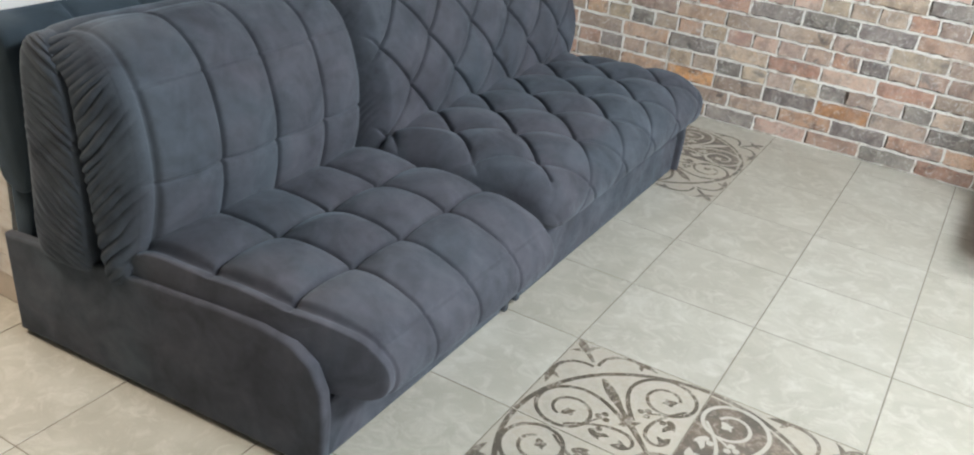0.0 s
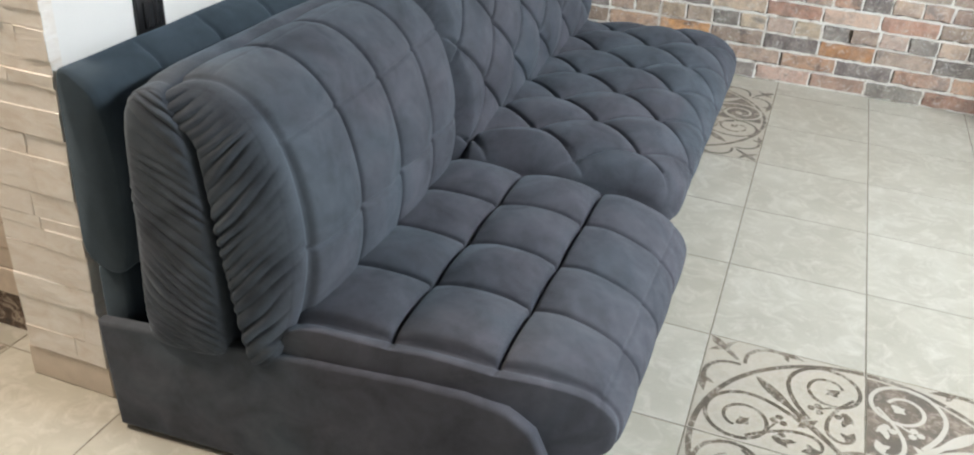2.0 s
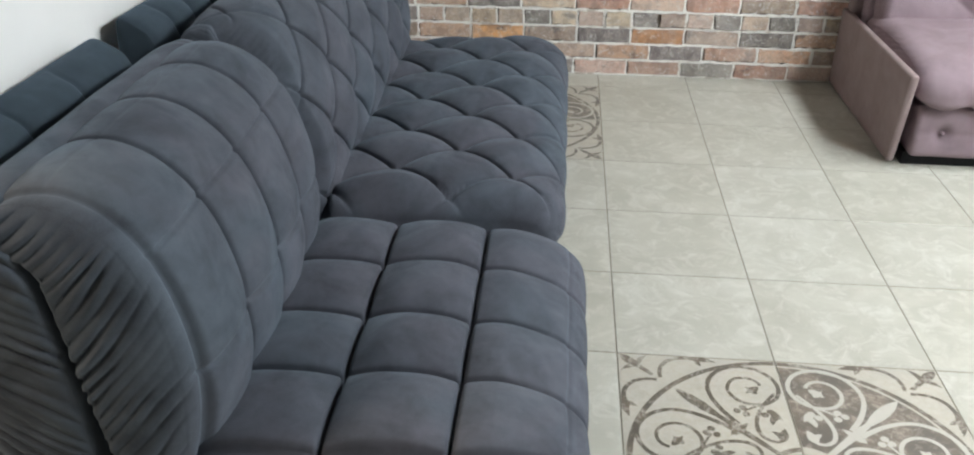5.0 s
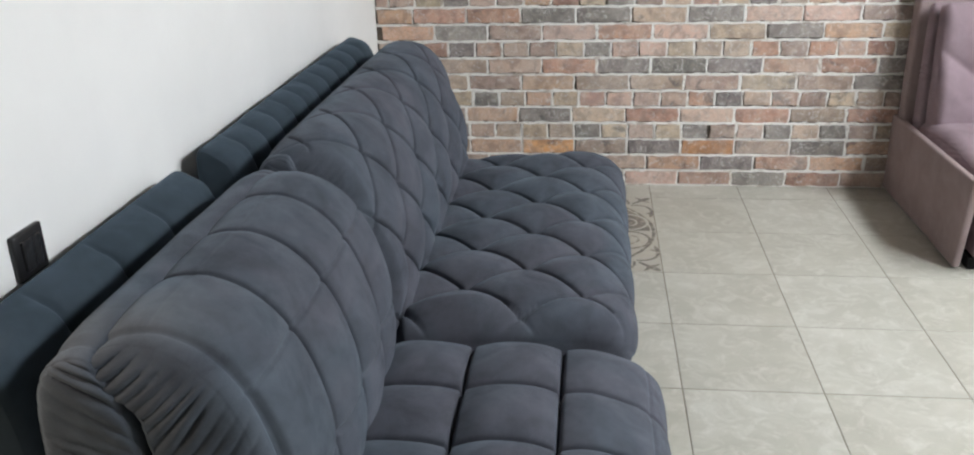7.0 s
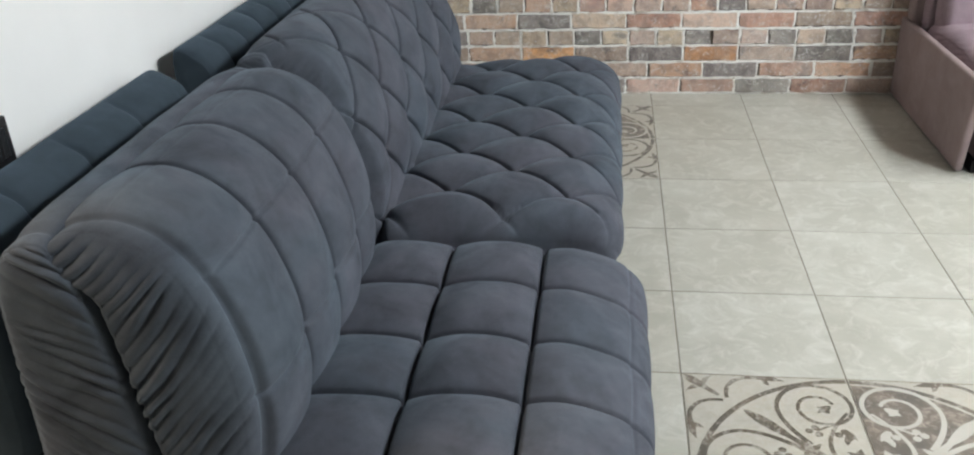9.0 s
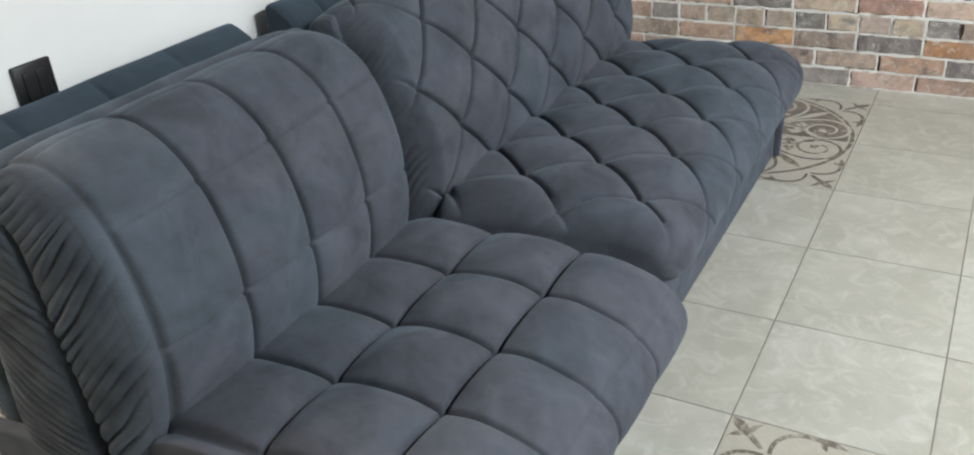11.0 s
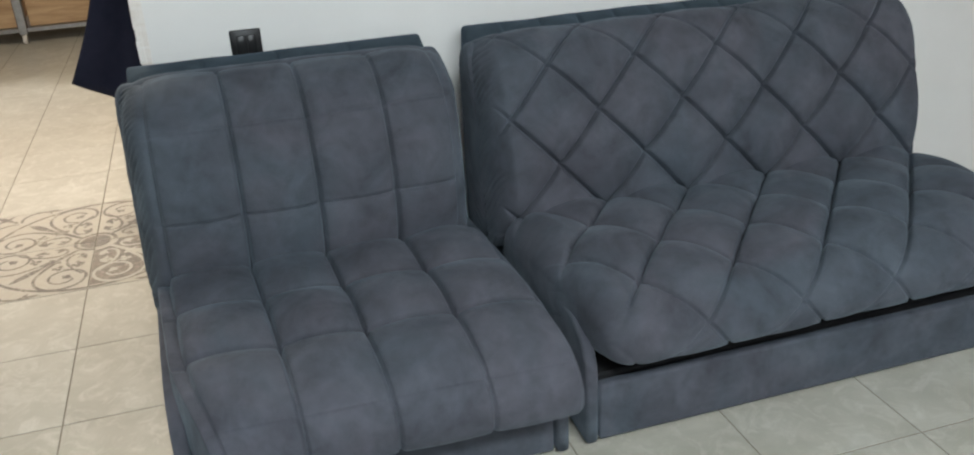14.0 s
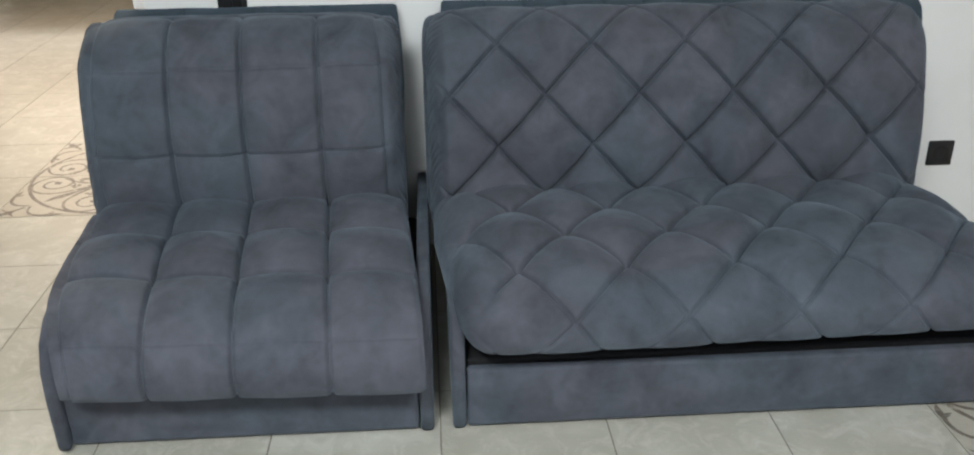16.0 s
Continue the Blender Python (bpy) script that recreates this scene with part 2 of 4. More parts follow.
# ---------------------------------------------------------------- mesh helpers


def mesh_of(name, verts, faces, material, smooth=True):
    me = bpy.data.meshes.new(name)
    me.from_pydata([tuple(map(float, v)) for v in verts], [], [tuple(map(int, f)) for f in faces])
    me.update()
    me.materials.append(material)
    if smooth:
        me.polygons.foreach_set("use_smooth", [True] * len(me.polygons))
    return me


def hang(ob, parent):
    ob.parent = parent
    return ob


def part_mesh(name, me, parent=None, label=""):
    ob = new(name, me)
    if parent is not None:
        ob.parent = parent
    return tagged(ob, label)


def part(name, bm, material, parent=None, label="", smooth=False):
    me = bpy.data.meshes.new(name)
    bmesh.ops.recalc_face_normals(bm, faces=bm.faces)
    bm.to_mesh(me)
    bm.free()
    me.materials.append(material)
    if smooth:
        me.polygons.foreach_set("use_smooth", [True] * len(me.polygons))
    return part_mesh(name, me, parent, label)


def box(x0, x1, y0, y1, z0, z1, bevel=0.0, segments=2):
    bm = bmesh.new()
    bmesh.ops.create_cube(bm, size=1.0)
    bmesh.ops.scale(bm, vec=(x1 - x0, y1 - y0, z1 - z0), verts=bm.verts)
    bmesh.ops.translate(bm, vec=((x0 + x1) / 2, (y0 + y1) / 2, (z0 + z1) / 2), verts=bm.verts)
    if bevel:
        bmesh.ops.bevel(bm, geom=bm.edges[:], offset=bevel, segments=segments, profile=0.5, affect="EDGES")
    return bm


def cylinder(r, length, at, axis="Z", r2=None, sides=20):
    bm = bmesh.new()
    bmesh.ops.create_cone(bm, cap_ends=True, segments=sides, radius1=r, radius2=r if r2 is None else r2, depth=length)
    turn = {"Z": (0, 0, 0), "X": (0, 90, 0), "Y": (90, 0, 0)}[axis]
    bmesh.ops.transform(bm, matrix=pose(*at, *turn), verts=bm.verts)
    return bm


def thing(name, label, category, group="", kind=""):
    return tagged(new(name), label, category, group, kind)


def loop_curve(points, step=0.006, fine=9.0):
    """A smooth closed loop through a few corners, with its arc length from the first corner; coarser past the length fine."""
    p = np.array(points, float)
    n = len(p)
    out = []
    for i in range(n):
        a, b, c, d = p[i - 1], p[i], p[(i + 1) % n], p[(i + 2) % n]
        for t in np.linspace(0, 1, 40, endpoint=False):
            out.append(0.5 * (2 * b + (c - a) * t + (2 * a - 5 * b + 4 * c - d) * t * t + (3 * b - a - 3 * c + d) * t ** 3))
    out = np.array(out)
    closed = np.vstack([out, out[:1]])
    s = np.concatenate([[0], np.cumsum(np.hypot(*np.diff(closed, axis=0).T))])
    split = min(fine, s[-1])
    grid = np.linspace(0, split, int(split / step), endpoint=False)
    if split < s[-1]:
        grid = np.concatenate([grid, np.linspace(split, s[-1], max(8, int((s[-1] - split) / (2.6 * step))), endpoint=False)])
    q = np.stack([np.interp(grid, s, closed[:, k]) for k in range(2)], 1)
    return q, grid, s[-1]


def normals_of(q):
    t = np.roll(q, -1, 0) - np.roll(q, 1, 0)
    t /= np.maximum(np.linalg.norm(t, axis=1, keepdims=True), 1e-9)
    nrm = np.stack([t[:, 1], -t[:, 0]], 1)
    area = np.sum(q[:, 0] * np.roll(q[:, 1], -1) - np.roll(q[:, 0], -1) * q[:, 1])
    return nrm if area > 0 else -nrm


def cushion_mesh(name, corners, y0, y1, height, material, rounding=0.035, ruche=0.0, step=0.006, seed=0.0, slant=0.3, bulge=0.012, fine=9.0, spine=None, soft_to=0.70):
    """A soft body: a closed outline in x and z drawn out along y, puffed along its normals by height(s, y, x, z),
    with rounded ends closed by gathered boxing, drawn in to the middle or to a spine of points;
    up to the length soft_to the end turns in a wide soft curve."""
    q, s, length = loop_curve(corners, step, fine)
    nrm = normals_of(q)
    for _ in range(3):
        nrm = (np.roll(nrm, 1, 0) + 2 * nrm + np.roll(nrm, -1, 0))
        nrm /= np.maximum(np.linalg.norm(nrm, axis=1, keepdims=True), 1e-9)
    m = len(q)
    ny = max(8, int((y1 - y0 - 2 * rounding) / step))
    ys = np.linspace(y0 + rounding, y1 - rounding, ny)
    ca, sa = math.cos(slant), math.sin(slant)

    def folds(points):
        out = []
        for x, z in points:
            along, across = x * ca + z * sa, -x * sa + z * ca
            warp = 4.2 * noise.noise(Vector((across * 7, along * 4.5, seed))) + 1.5 * noise.noise(Vector((across * 22, along * 8, seed + 5)))
            deep = 0.22 + 1.5 * max(0.0, 0.18 + noise.noise(Vector((across * 15, along * 9, seed + 9))))
            out.append(deep * (abs(math.sin(across * 150 + warp)) ** 0.42 - 0.78))
        return ruche * np.array(out)

    centre = (q.max(0) + q.min(0)) / 2
    steps = 30
    if spine:
        centre = nearest_on(spine, q)
        for _ in range(12):
            centre = (np.roll(centre, 1, 0) + 2 * centre + np.roll(centre, -1, 0)) / 4
        centre = nearest_on(spine, centre)
    cols, tail = [], []
    for side in (0, 1):
        rim = []
        edge, sign = (y0, 1) if side == 0 else (y1, -1)
        shrink = q - nrm * (rounding * 0.75)
        if spine:
            away = (q - centre) / np.maximum(np.linalg.norm(q - centre, axis=1, keepdims=True), 1e-6)
            smooth_side = np.clip((soft_to - s) / 0.10, 0, 1)
            power = 3.6 - 1.7 * smooth_side
            for ang in np.linspace(0.0, math.pi / 2, 56):
                r = math.sin(ang)
                back = rounding * (1 - np.maximum(0, 1 - r ** power) ** (1 / power))
                ring = centre + (q - centre) * r
                fade = (1 - r ** 3) * smooth_side + (1 - r ** 12) * (1 - smooth_side)
                w = folds(ring) * fade
                base = height(s, edge + sign * back, q[:, 0], q[:, 1]) * r ** 6
                rim.append((ring + nrm * base[:, None] + away * (w * r ** 3)[:, None], edge + sign * back - sign * w * (1 - r ** 3)))
        for k in range(steps - 1, 0, -1) if not spine else ():
            r = 1 - k / steps
            ring = centre + (shrink - centre) * r
            w = folds(ring) * (0.55 + 0.45 * r)
            rim.append((ring, edge - sign * (w + bulge * (1 - r * r))))
        for a in np.linspace(math.pi / 2, 0.0, 7 if rounding < 0.04 else 14) if not spine else ():
            inset = rounding * 0.75 * (1 - math.cos(a))
            back = rounding * (1 - math.sin(a))
            w = folds(q - nrm * inset) * math.sin(a) ** 1.6
            base = height(s, np.full(m, edge + sign * back), q[:, 0], q[:, 1]) * math.cos(a)
            rim.append((q - nrm * inset + nrm * (base + w * math.cos(a))[:, None], np.full(m, edge + sign * back) - sign * w * math.sin(a)))
        if side == 0:
            cols += rim
        else:
            tail = rim[::-1]
    for y in ys[1:-1]:
        h = height(s, np.full(m, y), q[:, 0], q[:, 1])
        cols.append((q + nrm * h[:, None], np.full(m, y)))
    cols += tail
    verts = np.concatenate([np.stack([c[:, 0], np.broadcast_to(yy, (m,)), c[:, 1]], 1) for c, yy in cols])
    # soft unevenness of the filling
    lump = np.array([noise.noise(Vector((v[0] * 6 + seed, v[1] * 6, v[2] * 6))) for v in verts]) * 0.004
    verts[:, 2] += lump
    idx = np.arange(m)
    nxt = (idx + 1) % m
    faces = []
    for c in range(len(cols) - 1):
        a, b = c * m, (c + 1) * m
        faces.append(np.stack([a + idx, b + idx, b + nxt, a + nxt], 1))
    faces = np.concatenate(faces).tolist()
    n = len(verts)
    last = (len(cols) - 1) * m
    if not spine:
        verts = np.vstack([verts, verts[:m].mean(0), verts[last:last + m].mean(0)])
    if not spine:
        faces += [(n, i, (i + 1) % m) for i in range(m)]
        faces += [(n + 1, last + (i + 1) % m, last + i) for i in range(m)]
    me = mesh_of(name, verts, faces, material)
    bm = bmesh.new()
    bm.from_mesh(me)
    bmesh.ops.recalc_face_normals(bm, faces=bm.faces)
    bm.to_mesh(me)
    bm.free()
    me.polygons.foreach_set("use_smooth", [True] * len(me.polygons))
    return me, length


def nearest_on(line, q):
    """For each point of q the nearest point of a polyline."""
    best, far = np.zeros_like(q), np.full(len(q), 1e9)
    for a, b in zip(line, line[1:]):
        a, d = np.array(a), np.array(b) - np.array(a)
        t = np.clip(((q - a) @ d) / (d @ d), 0, 1)
        p = a + t[:, None] * d
        gap = np.linalg.norm(q - p, axis=1)
        best[gap < far] = p[gap < far]
        far = np.minimum(far, gap)
    return best


def pillow(u, p):
    return 1 - np.abs(2 * u - 1) ** p


def cells(value, edges):
    """Where value lies between the edges: 0 to 1 across its cell."""
    e = np.array(edges)
    i = np.clip(np.searchsorted(e, value) - 1, 0, len(e) - 2)
    return np.clip((value - e[i]) / (e[i + 1] - e[i]), 0, 1)

# ---------------------------------------------------------------- the room
FLOOR_X0, FLOOR_X1, FLOOR_Y0, FLOOR_Y1 = -7.0, 5.0, -6.0, 2.16
WALL_X, BRICK_Y, PIER_Y, HEIGHT = -1.25, 2.175, -0.84, 2.75
T = 0.40

wall_west = tagged(new("wall_inner", None), "white painted plaster partition wall behind the sofas", "wall", kind="structure")
part("plaster", box(-1.45, WALL_X, PIER_Y + 0.012, BRICK_Y, 0, HEIGHT), M_plaster, wall_west)

wall_north = tagged(new("wall_north", None), "reclaimed brick cladding with white mortar joints", "brick wall", kind="structure")
part("mortar", box(WALL_X, FLOOR_X1, BRICK_Y, BRICK_Y + 0.2, 0, HEIGHT), M_crack_shade, wall_north)
tagged(part("wall_north_rear", box(FLOOR_X0, WALL_X, BRICK_Y, BRICK_Y + 0.2, 0, HEIGHT), M_plaster),
       "plain white plaster wall of the rear room", "wall", kind="structure")


def wall_with_window(name, lo, hi, plane, axis, w0, w1, z0, z1, label):
    """A plain wall 0.2 thick with one window opening and a slim frame."""
    ob = tagged(new(name, None), label, "wall", kind="structure")
    d0, d1 = plane

    def piece(a0, a1, b0, b1):
        return box(a0, a1, d0, d1, b0, b1) if axis == "x" else box(d0, d1, a0, a1, b0, b1)

    for a0, a1, b0, b1 in ((lo, w0, 0, HEIGHT), (w1, hi, 0, HEIGHT), (w0, w1, 0, z0), (w0, w1, z1, HEIGHT)):
        part("wall_panel", piece(a0, a1, b0, b1), M_dim, ob)
    return ob


# Unseen walls that close the room; their openings are assumed.
wall_with_window("wall_south", FLOOR_X0, FLOOR_X1, (-6.2, -6.0), "x", 2.3, 3.3, 1.2, 2.4, "unseen dim grey wall closing the room, with an assumed small opening")
wall_with_window("wall_east", -6.0, BRICK_Y, (5.0, 5.2), "y", -2.6, 1.4, 0.5, 2.65, "unseen dim grey wall closing the room, with an assumed window opening")
wall_with_window("wall_west", -6.0, BRICK_Y, (-7.2, -7.0), "y", -4.0, -1.2, 0.6, 2.5, "unseen dim grey wall closing the rear room, with an assumed window opening")
tagged(part("ceiling", box(-7.2, 5.2, -6.2, 2.4, HEIGHT, HEIGHT + 0.15), M_ceiling), "unseen flat ceiling closing the room, in dim grey", "ceiling", kind="structure")



def ceiling_panel(x, y):
    ob = thing("assumed_ceiling_light", "square white ceiling light panel, assumed, out of view", "ceiling light", "ceiling light panels")
    for a0, a1, b0, b1 in ((-0.60, 0.60, -0.60, -0.56), (-0.60, 0.60, 0.56, 0.60), (-0.60, -0.56, -0.56, 0.56), (0.56, 0.60, -0.56, 0.56)):
        part("frame", box(x + a0, x + a1, y + b0, y + b1, HEIGHT - 0.03, HEIGHT), M_ceiling, ob)
    part("diffuser", box(x - 0.56, x + 0.56, y - 0.56, y + 0.56, HEIGHT - 0.014, HEIGHT - 0.006), M_ceiling, ob)


for _x, _y, _power, _tone in CEILING_PANELS:
    ceiling_panel(_x, _y)

# ---------------------------------------------------------------- the two dark sofas


def dips(s, seams):
    """1 on the filling, falling to 1 - depth in each seam across it."""
    f = np.ones_like(s)
    for at, depth, width in seams:
        d = 1 - np.clip(np.abs(s - at) / width, 0, 1)
        f = f - depth * d ** 2.2
    return np.clip(f, 0, 1)


def stitch(d):
    """A sewn line: a narrow groove at d = 0."""
    return np.exp(-(d / 0.0042) ** 2)


def squares(inner, seams, amp, s_end, edge=0.3, sunk=0.021, last=0.6):
    """Squares sewn in; inner: the seams along the depth, the outer two beside the boxing; amp: pairs of s and swell."""
    a_s, a_h = zip(*amp)

    def height(s, y, x, z):
        u = cells(y, inner)
        pu, pv = pillow(u, 2.0) ** 0.62, dips(s, seams)
        pu = np.where((y > inner[-2]) & (u > 0.5), pillow(u, 2.0) ** last, pu)
        f = 0.36 * pu * pv + 0.32 * (pu + pv)
        outer = np.minimum(np.abs(y - inner[0]), np.abs(y - inner[-1])) < 0.03
        groove = stitch(np.minimum(u, 1 - u) * 0.19) * np.where(outer, edge, 1.0) + sum(1.05 * d * stitch(s - at) for at, d, w in seams if at > 0)
        inside = (y > inner[0]) & (y < inner[-1])
        swell = np.interp(s, a_s, a_h)
        rim = np.minimum(np.abs(y - inner[0]), np.abs(y - inner[-1]))
        out = 0.30 * np.clip(rim / 0.045, 0, 1) ** 0.6 * dips(s, seams)
        fade = np.clip((s_end - s) / 0.05, 0, 1)
        return swell * np.where(inside, f, out) * fade - 0.009 - sunk * np.interp(s, [0.44, 0.58], [1.0, 0.45]) * np.clip(groove, 0, 1.15) * np.where(inside, 1.0, 0.4) * fade
    return height


def diamond(y_node, s_node, py, ps, s_end, amp, y0, y1, sunk=0.018, shear=0.0):
    """Diamonds between crossing seams: py and ps are the pitches across and along; amp: pairs of s and swell."""
    a_s, a_h = zip(*amp)

    def height(s, y, x, z):
        across = y - y_node - shear * (s - 0.295)
        a = across / py + (s - s_node) / ps
        b = across / py - (s - s_node) / ps
        u, v = a - np.floor(a), b - np.floor(b)
        pu, pv = pillow(u, 2.0) ** 0.62, pillow(v, 2.0) ** 0.62
        f = 0.36 * pu * pv + 0.32 * (pu + pv)
        pitch = py * ps / math.hypot(py, ps)
        groove = stitch(np.minimum(u, 1 - u) * pitch) + stitch(np.minimum(v, 1 - v) * pitch)
        fade = np.clip((s_end - s) / 0.06, 0, 1) * np.clip(s / 0.02, 0, 1) ** 0.6
        ends = np.clip(np.minimum((y - y0) * 0.65, (y1 - y) * 0.42) / 0.055, 0, 1) ** 0.55
        return np.interp(s, a_s, a_h) * f * fade * ends - 0.009 - sunk * np.interp(s, [0.44, 0.58], [1.0, 0.45]) * np.clip(groove, 0, 1.15) * fade * ends
    return height


SEAT_A = [(-0.745, 0.384), (-0.60, 0.393), (-0.44, 0.393), (-0.28, 0.384), (-0.172, 0.362), (-0.110, 0.312), (-0.093, 0.256),
          (-0.114, 0.206), (-0.19, 0.188), (-0.40, 0.200), (-0.62, 0.206), (-0.75, 0.215), (-0.775, 0.29)]
SEAT_B = [(-0.745, 0.388), (-0.60, 0.400), (-0.46, 0.402), (-0.32, 0.397), (-0.21, 0.378), (-0.158, 0.334), (-0.146, 0.282),
          (-0.166, 0.240), (-0.235, 0.222), (-0.40, 0.212), (-0.62, 0.206), (-0.75, 0.215), (-0.775, 0.29)]
FRONT_LEAF = [(-0.742, 0.345), (-0.742, 0.43), (-0.752, 0.53), (-0.775, 0.64), (-0.814, 0.750), (-0.868, 0.822), (-0.935, 0.852), (-1.000, 0.844), (-1.024, 0.808),
              (-1.006, 0.770), (-0.974, 0.752), (-0.952, 0.715), (-0.933, 0.65), (-0.908, 0.54), (-0.885, 0.42), (-0.864, 0.31), (-0.842, 0.266), (-0.795, 0.280)]
FRONT_SPINE = [(-0.845, 0.305), (-0.869, 0.42), (-0.892, 0.54), (-0.917, 0.65), (-0.940, 0.725), (-0.965, 0.768), (-0.998, 0.795)]
# the chair-bed's fuller backrest
CHAIR_LEAF = [(-0.738, 0.345), (-0.716, 0.43), (-0.706, 0.53), (-0.720, 0.64), (-0.754, 0.745), (-0.808, 0.812), (-0.872, 0.845), (-0.932, 0.846), (-0.972, 0.828), (-0.985, 0.800),
              (-0.968, 0.774), (-0.936, 0.758), (-0.908, 0.735), (-0.892, 0.64), (-0.874, 0.52), (-0.852, 0.40), (-0.832, 0.30), (-0.805, 0.266), (-0.765, 0.285)]
CHAIR_SPINE = [(-0.818, 0.305), (-0.836, 0.40), (-0.858, 0.52), (-0.877, 0.64), (-0.895, 0.735), (-0.930, 0.776), (-0.958, 0.796)]
REAR_LEAF = [(-0.940, 0.806), (-0.962, 0.840), (-1.002, 0.842), (-1.040, 0.812), (-1.058, 0.73), (-1.060, 0.56), (-1.060, 0.34), (-1.04, 0.272), (-0.95, 0.264), (-0.868, 0.285),
             (-0.866, 0.40), (-0.874, 0.52), (-0.888, 0.63), (-0.908, 0.730)]
REAR_SPINE = [(-0.955, 0.34), (-0.958, 0.50), (-0.970, 0.66), (-0.985, 0.775)]
SEAT_SWELL = [(0, 0.044), (0.38, 0.050), (0.48, 0.038), (0.56, 0.018), (0.64, 0.008), (0.9, 0.004)]
BACK_SWELL = [(0, 0.038), (0.22, 0.040), (0.40, 0.022), (0.60, 0.007), (0.75, 0.004)]
CHAIR_SWELL = [(0, 0.034), (0.20, 0.042), (0.40, 0.026), (0.55, 0.014), (0.75, 0.006)]


def side_panel(y0, y1, parent, rise=0.0):
    """Upholstered side board: low at the rear, a gentle rise and a round nose at the front."""
    xs = [(-1.165, 0.012), (-1.180, 0.285 + rise), (-0.95, 0.300), (-0.70, 0.318), (-0.48, 0.330), (-0.38, 0.330), (-0.30, 0.316), (-0.245, 0.280), (-0.217, 0.222),
          (-0.210, 0.15), (-0.214, 0.012)]
    bm = bmesh.new()
    ring = [bm.verts.new((x, y0, z)) for x, z in xs]
    face = bm.faces.new(ring)
    bm.verts.index_update()
    out = bmesh.ops.extrude_face_region(bm, geom=[face])
    bmesh.ops.translate(bm, vec=(0, y1 - y0, 0), verts=[v for v in out["geom"] if isinstance(v, bmesh.types.BMVert)])
    bmesh.ops.bevel(bm, geom=[e for e in bm.edges if abs(e.verts[0].co.y - e.verts[1].co.y) < 1e-6], offset=0.011, segments=3, profile=0.6, affect="EDGES")
    return part("side_panel", bm, M_velvet, parent, smooth=True)


def headboard(y0, y1, seams, parent, deep, sink=0.0):
    """Narrow upholstered board behind the mattress, its cover drawn in at the seams, with a sharp top edge."""
    shape = [(-1.115, 0.405), (-1.092, 0.46), (-1.086, 0.60), (-1.094, 0.71), (-1.118, 0.789), (-1.160, 0.819), (-1.192, 0.826), (-1.206, 0.808),
             (-1.210, 0.74), (-1.212, 0.55), (-1.210, 0.43), (-1.16, 0.394)]

    def height(s, y, x, z):
        u = cells(y, [y0] + seams + [y1])
        f = pillow(u, 2.5) ** 0.5
        seam = np.min(np.abs(y[:, None] - np.array(seams)[None, :]), axis=1)
        return (deep * f - deep * 0.5 - 0.006 * np.exp(-(seam / 0.005) ** 2)) * np.clip((x + 1.188) / 0.04, 0, 1) * (z > 0.42)
    shape = [(x, z - sink if z > 0.7 else z) for x, z in shape]
    me, _ = cushion_mesh("headboard", shape, y0, y1, height, M_teal, 0.012, 0.0, 0.005, 3.0)
    part_mesh("headboard", me, parent, "dark teal velvet headboard with sewn seams")


def sofa_base(y0, y1, parent):
    part("base_front", box(-0.262, -0.232, y0, y1, 0.012, 0.168, 0.008, 3), M_velvet, parent, smooth=True)
    # black, so that the shaded gap under the seat cushion reads dark
    part("base_box", box(-1.09, -0.268, y0, y1, 0.03, 0.176, 0.004, 1), M_gap_black, parent, "black box behind the base front, darkening the gap under the cushion")
    part("back_board", box(-1.20, -1.125, y0 - 0.03, y1 - 0.03, 0.012, 0.395, 0.012, 2), M_teal, parent, smooth=True)
    for x in (-0.30, -1.05):
        for y in (y0 + 0.05, y1 - 0.05):
            part("foot", cylinder(0.018, 0.030, (x, y, 0.015)), M_black, parent, "black plastic foot")


def fold_sofa(label):
    return thing("folding_sofa", label, "sofa", "dark sofas along the wall")


def raised(me, total, y0, y1):
    """Lets the front of a cushion stand higher towards its y1 end."""
    for v in me.vertices:
        v.co.z += total * min(1, max(0, (v.co.y - y0) / (y1 - y0))) * min(1, max(0, (v.co.x + 0.70) / 0.5))
    return me


def flared(me, wide, y_mid, y_end):
    """Leans one end of a back cushion in towards its top."""
    for v in me.vertices:
        f = min(1, max(0, (v.co.z - 0.36) / 0.42)) * min(1, max(0, (v.co.y - y_mid) / (y_end - y_mid)))
        v.co.y += wide * f
    return me


def settled(me, y0, y1, sink):
    """Rounds the top corners of a back cushion and lets its y1 end lean back."""
    for v in me.vertices:
        top = max(0.0, (v.co.z - 0.745) / 0.10) ** 2
        for edge, way in ((y0, 1), (y1, -1)):
            near = max(0.0, 1 - abs(v.co.y - edge) / 0.15)
            v.co.y += way * 0.016 * top * near
            v.co.z -= 0.012 * top * near ** 2
        v.co.x -= sink * min(1, max(0, (v.co.y - y1 + 0.38) / 0.38)) * min(1, max(0, (v.co.x + 1.02) / 0.2))
    return me


def skewed(me, k, x0):
    """Lets a cushion sit slightly askew on its frame: y shifts by k for each metre in front of x0."""
    me.transform(Matrix(((1, 0, 0, 0), (k, 1, 0, -k * x0), (0, 0, 1, 0), (0, 0, 0, 1))))
    return me


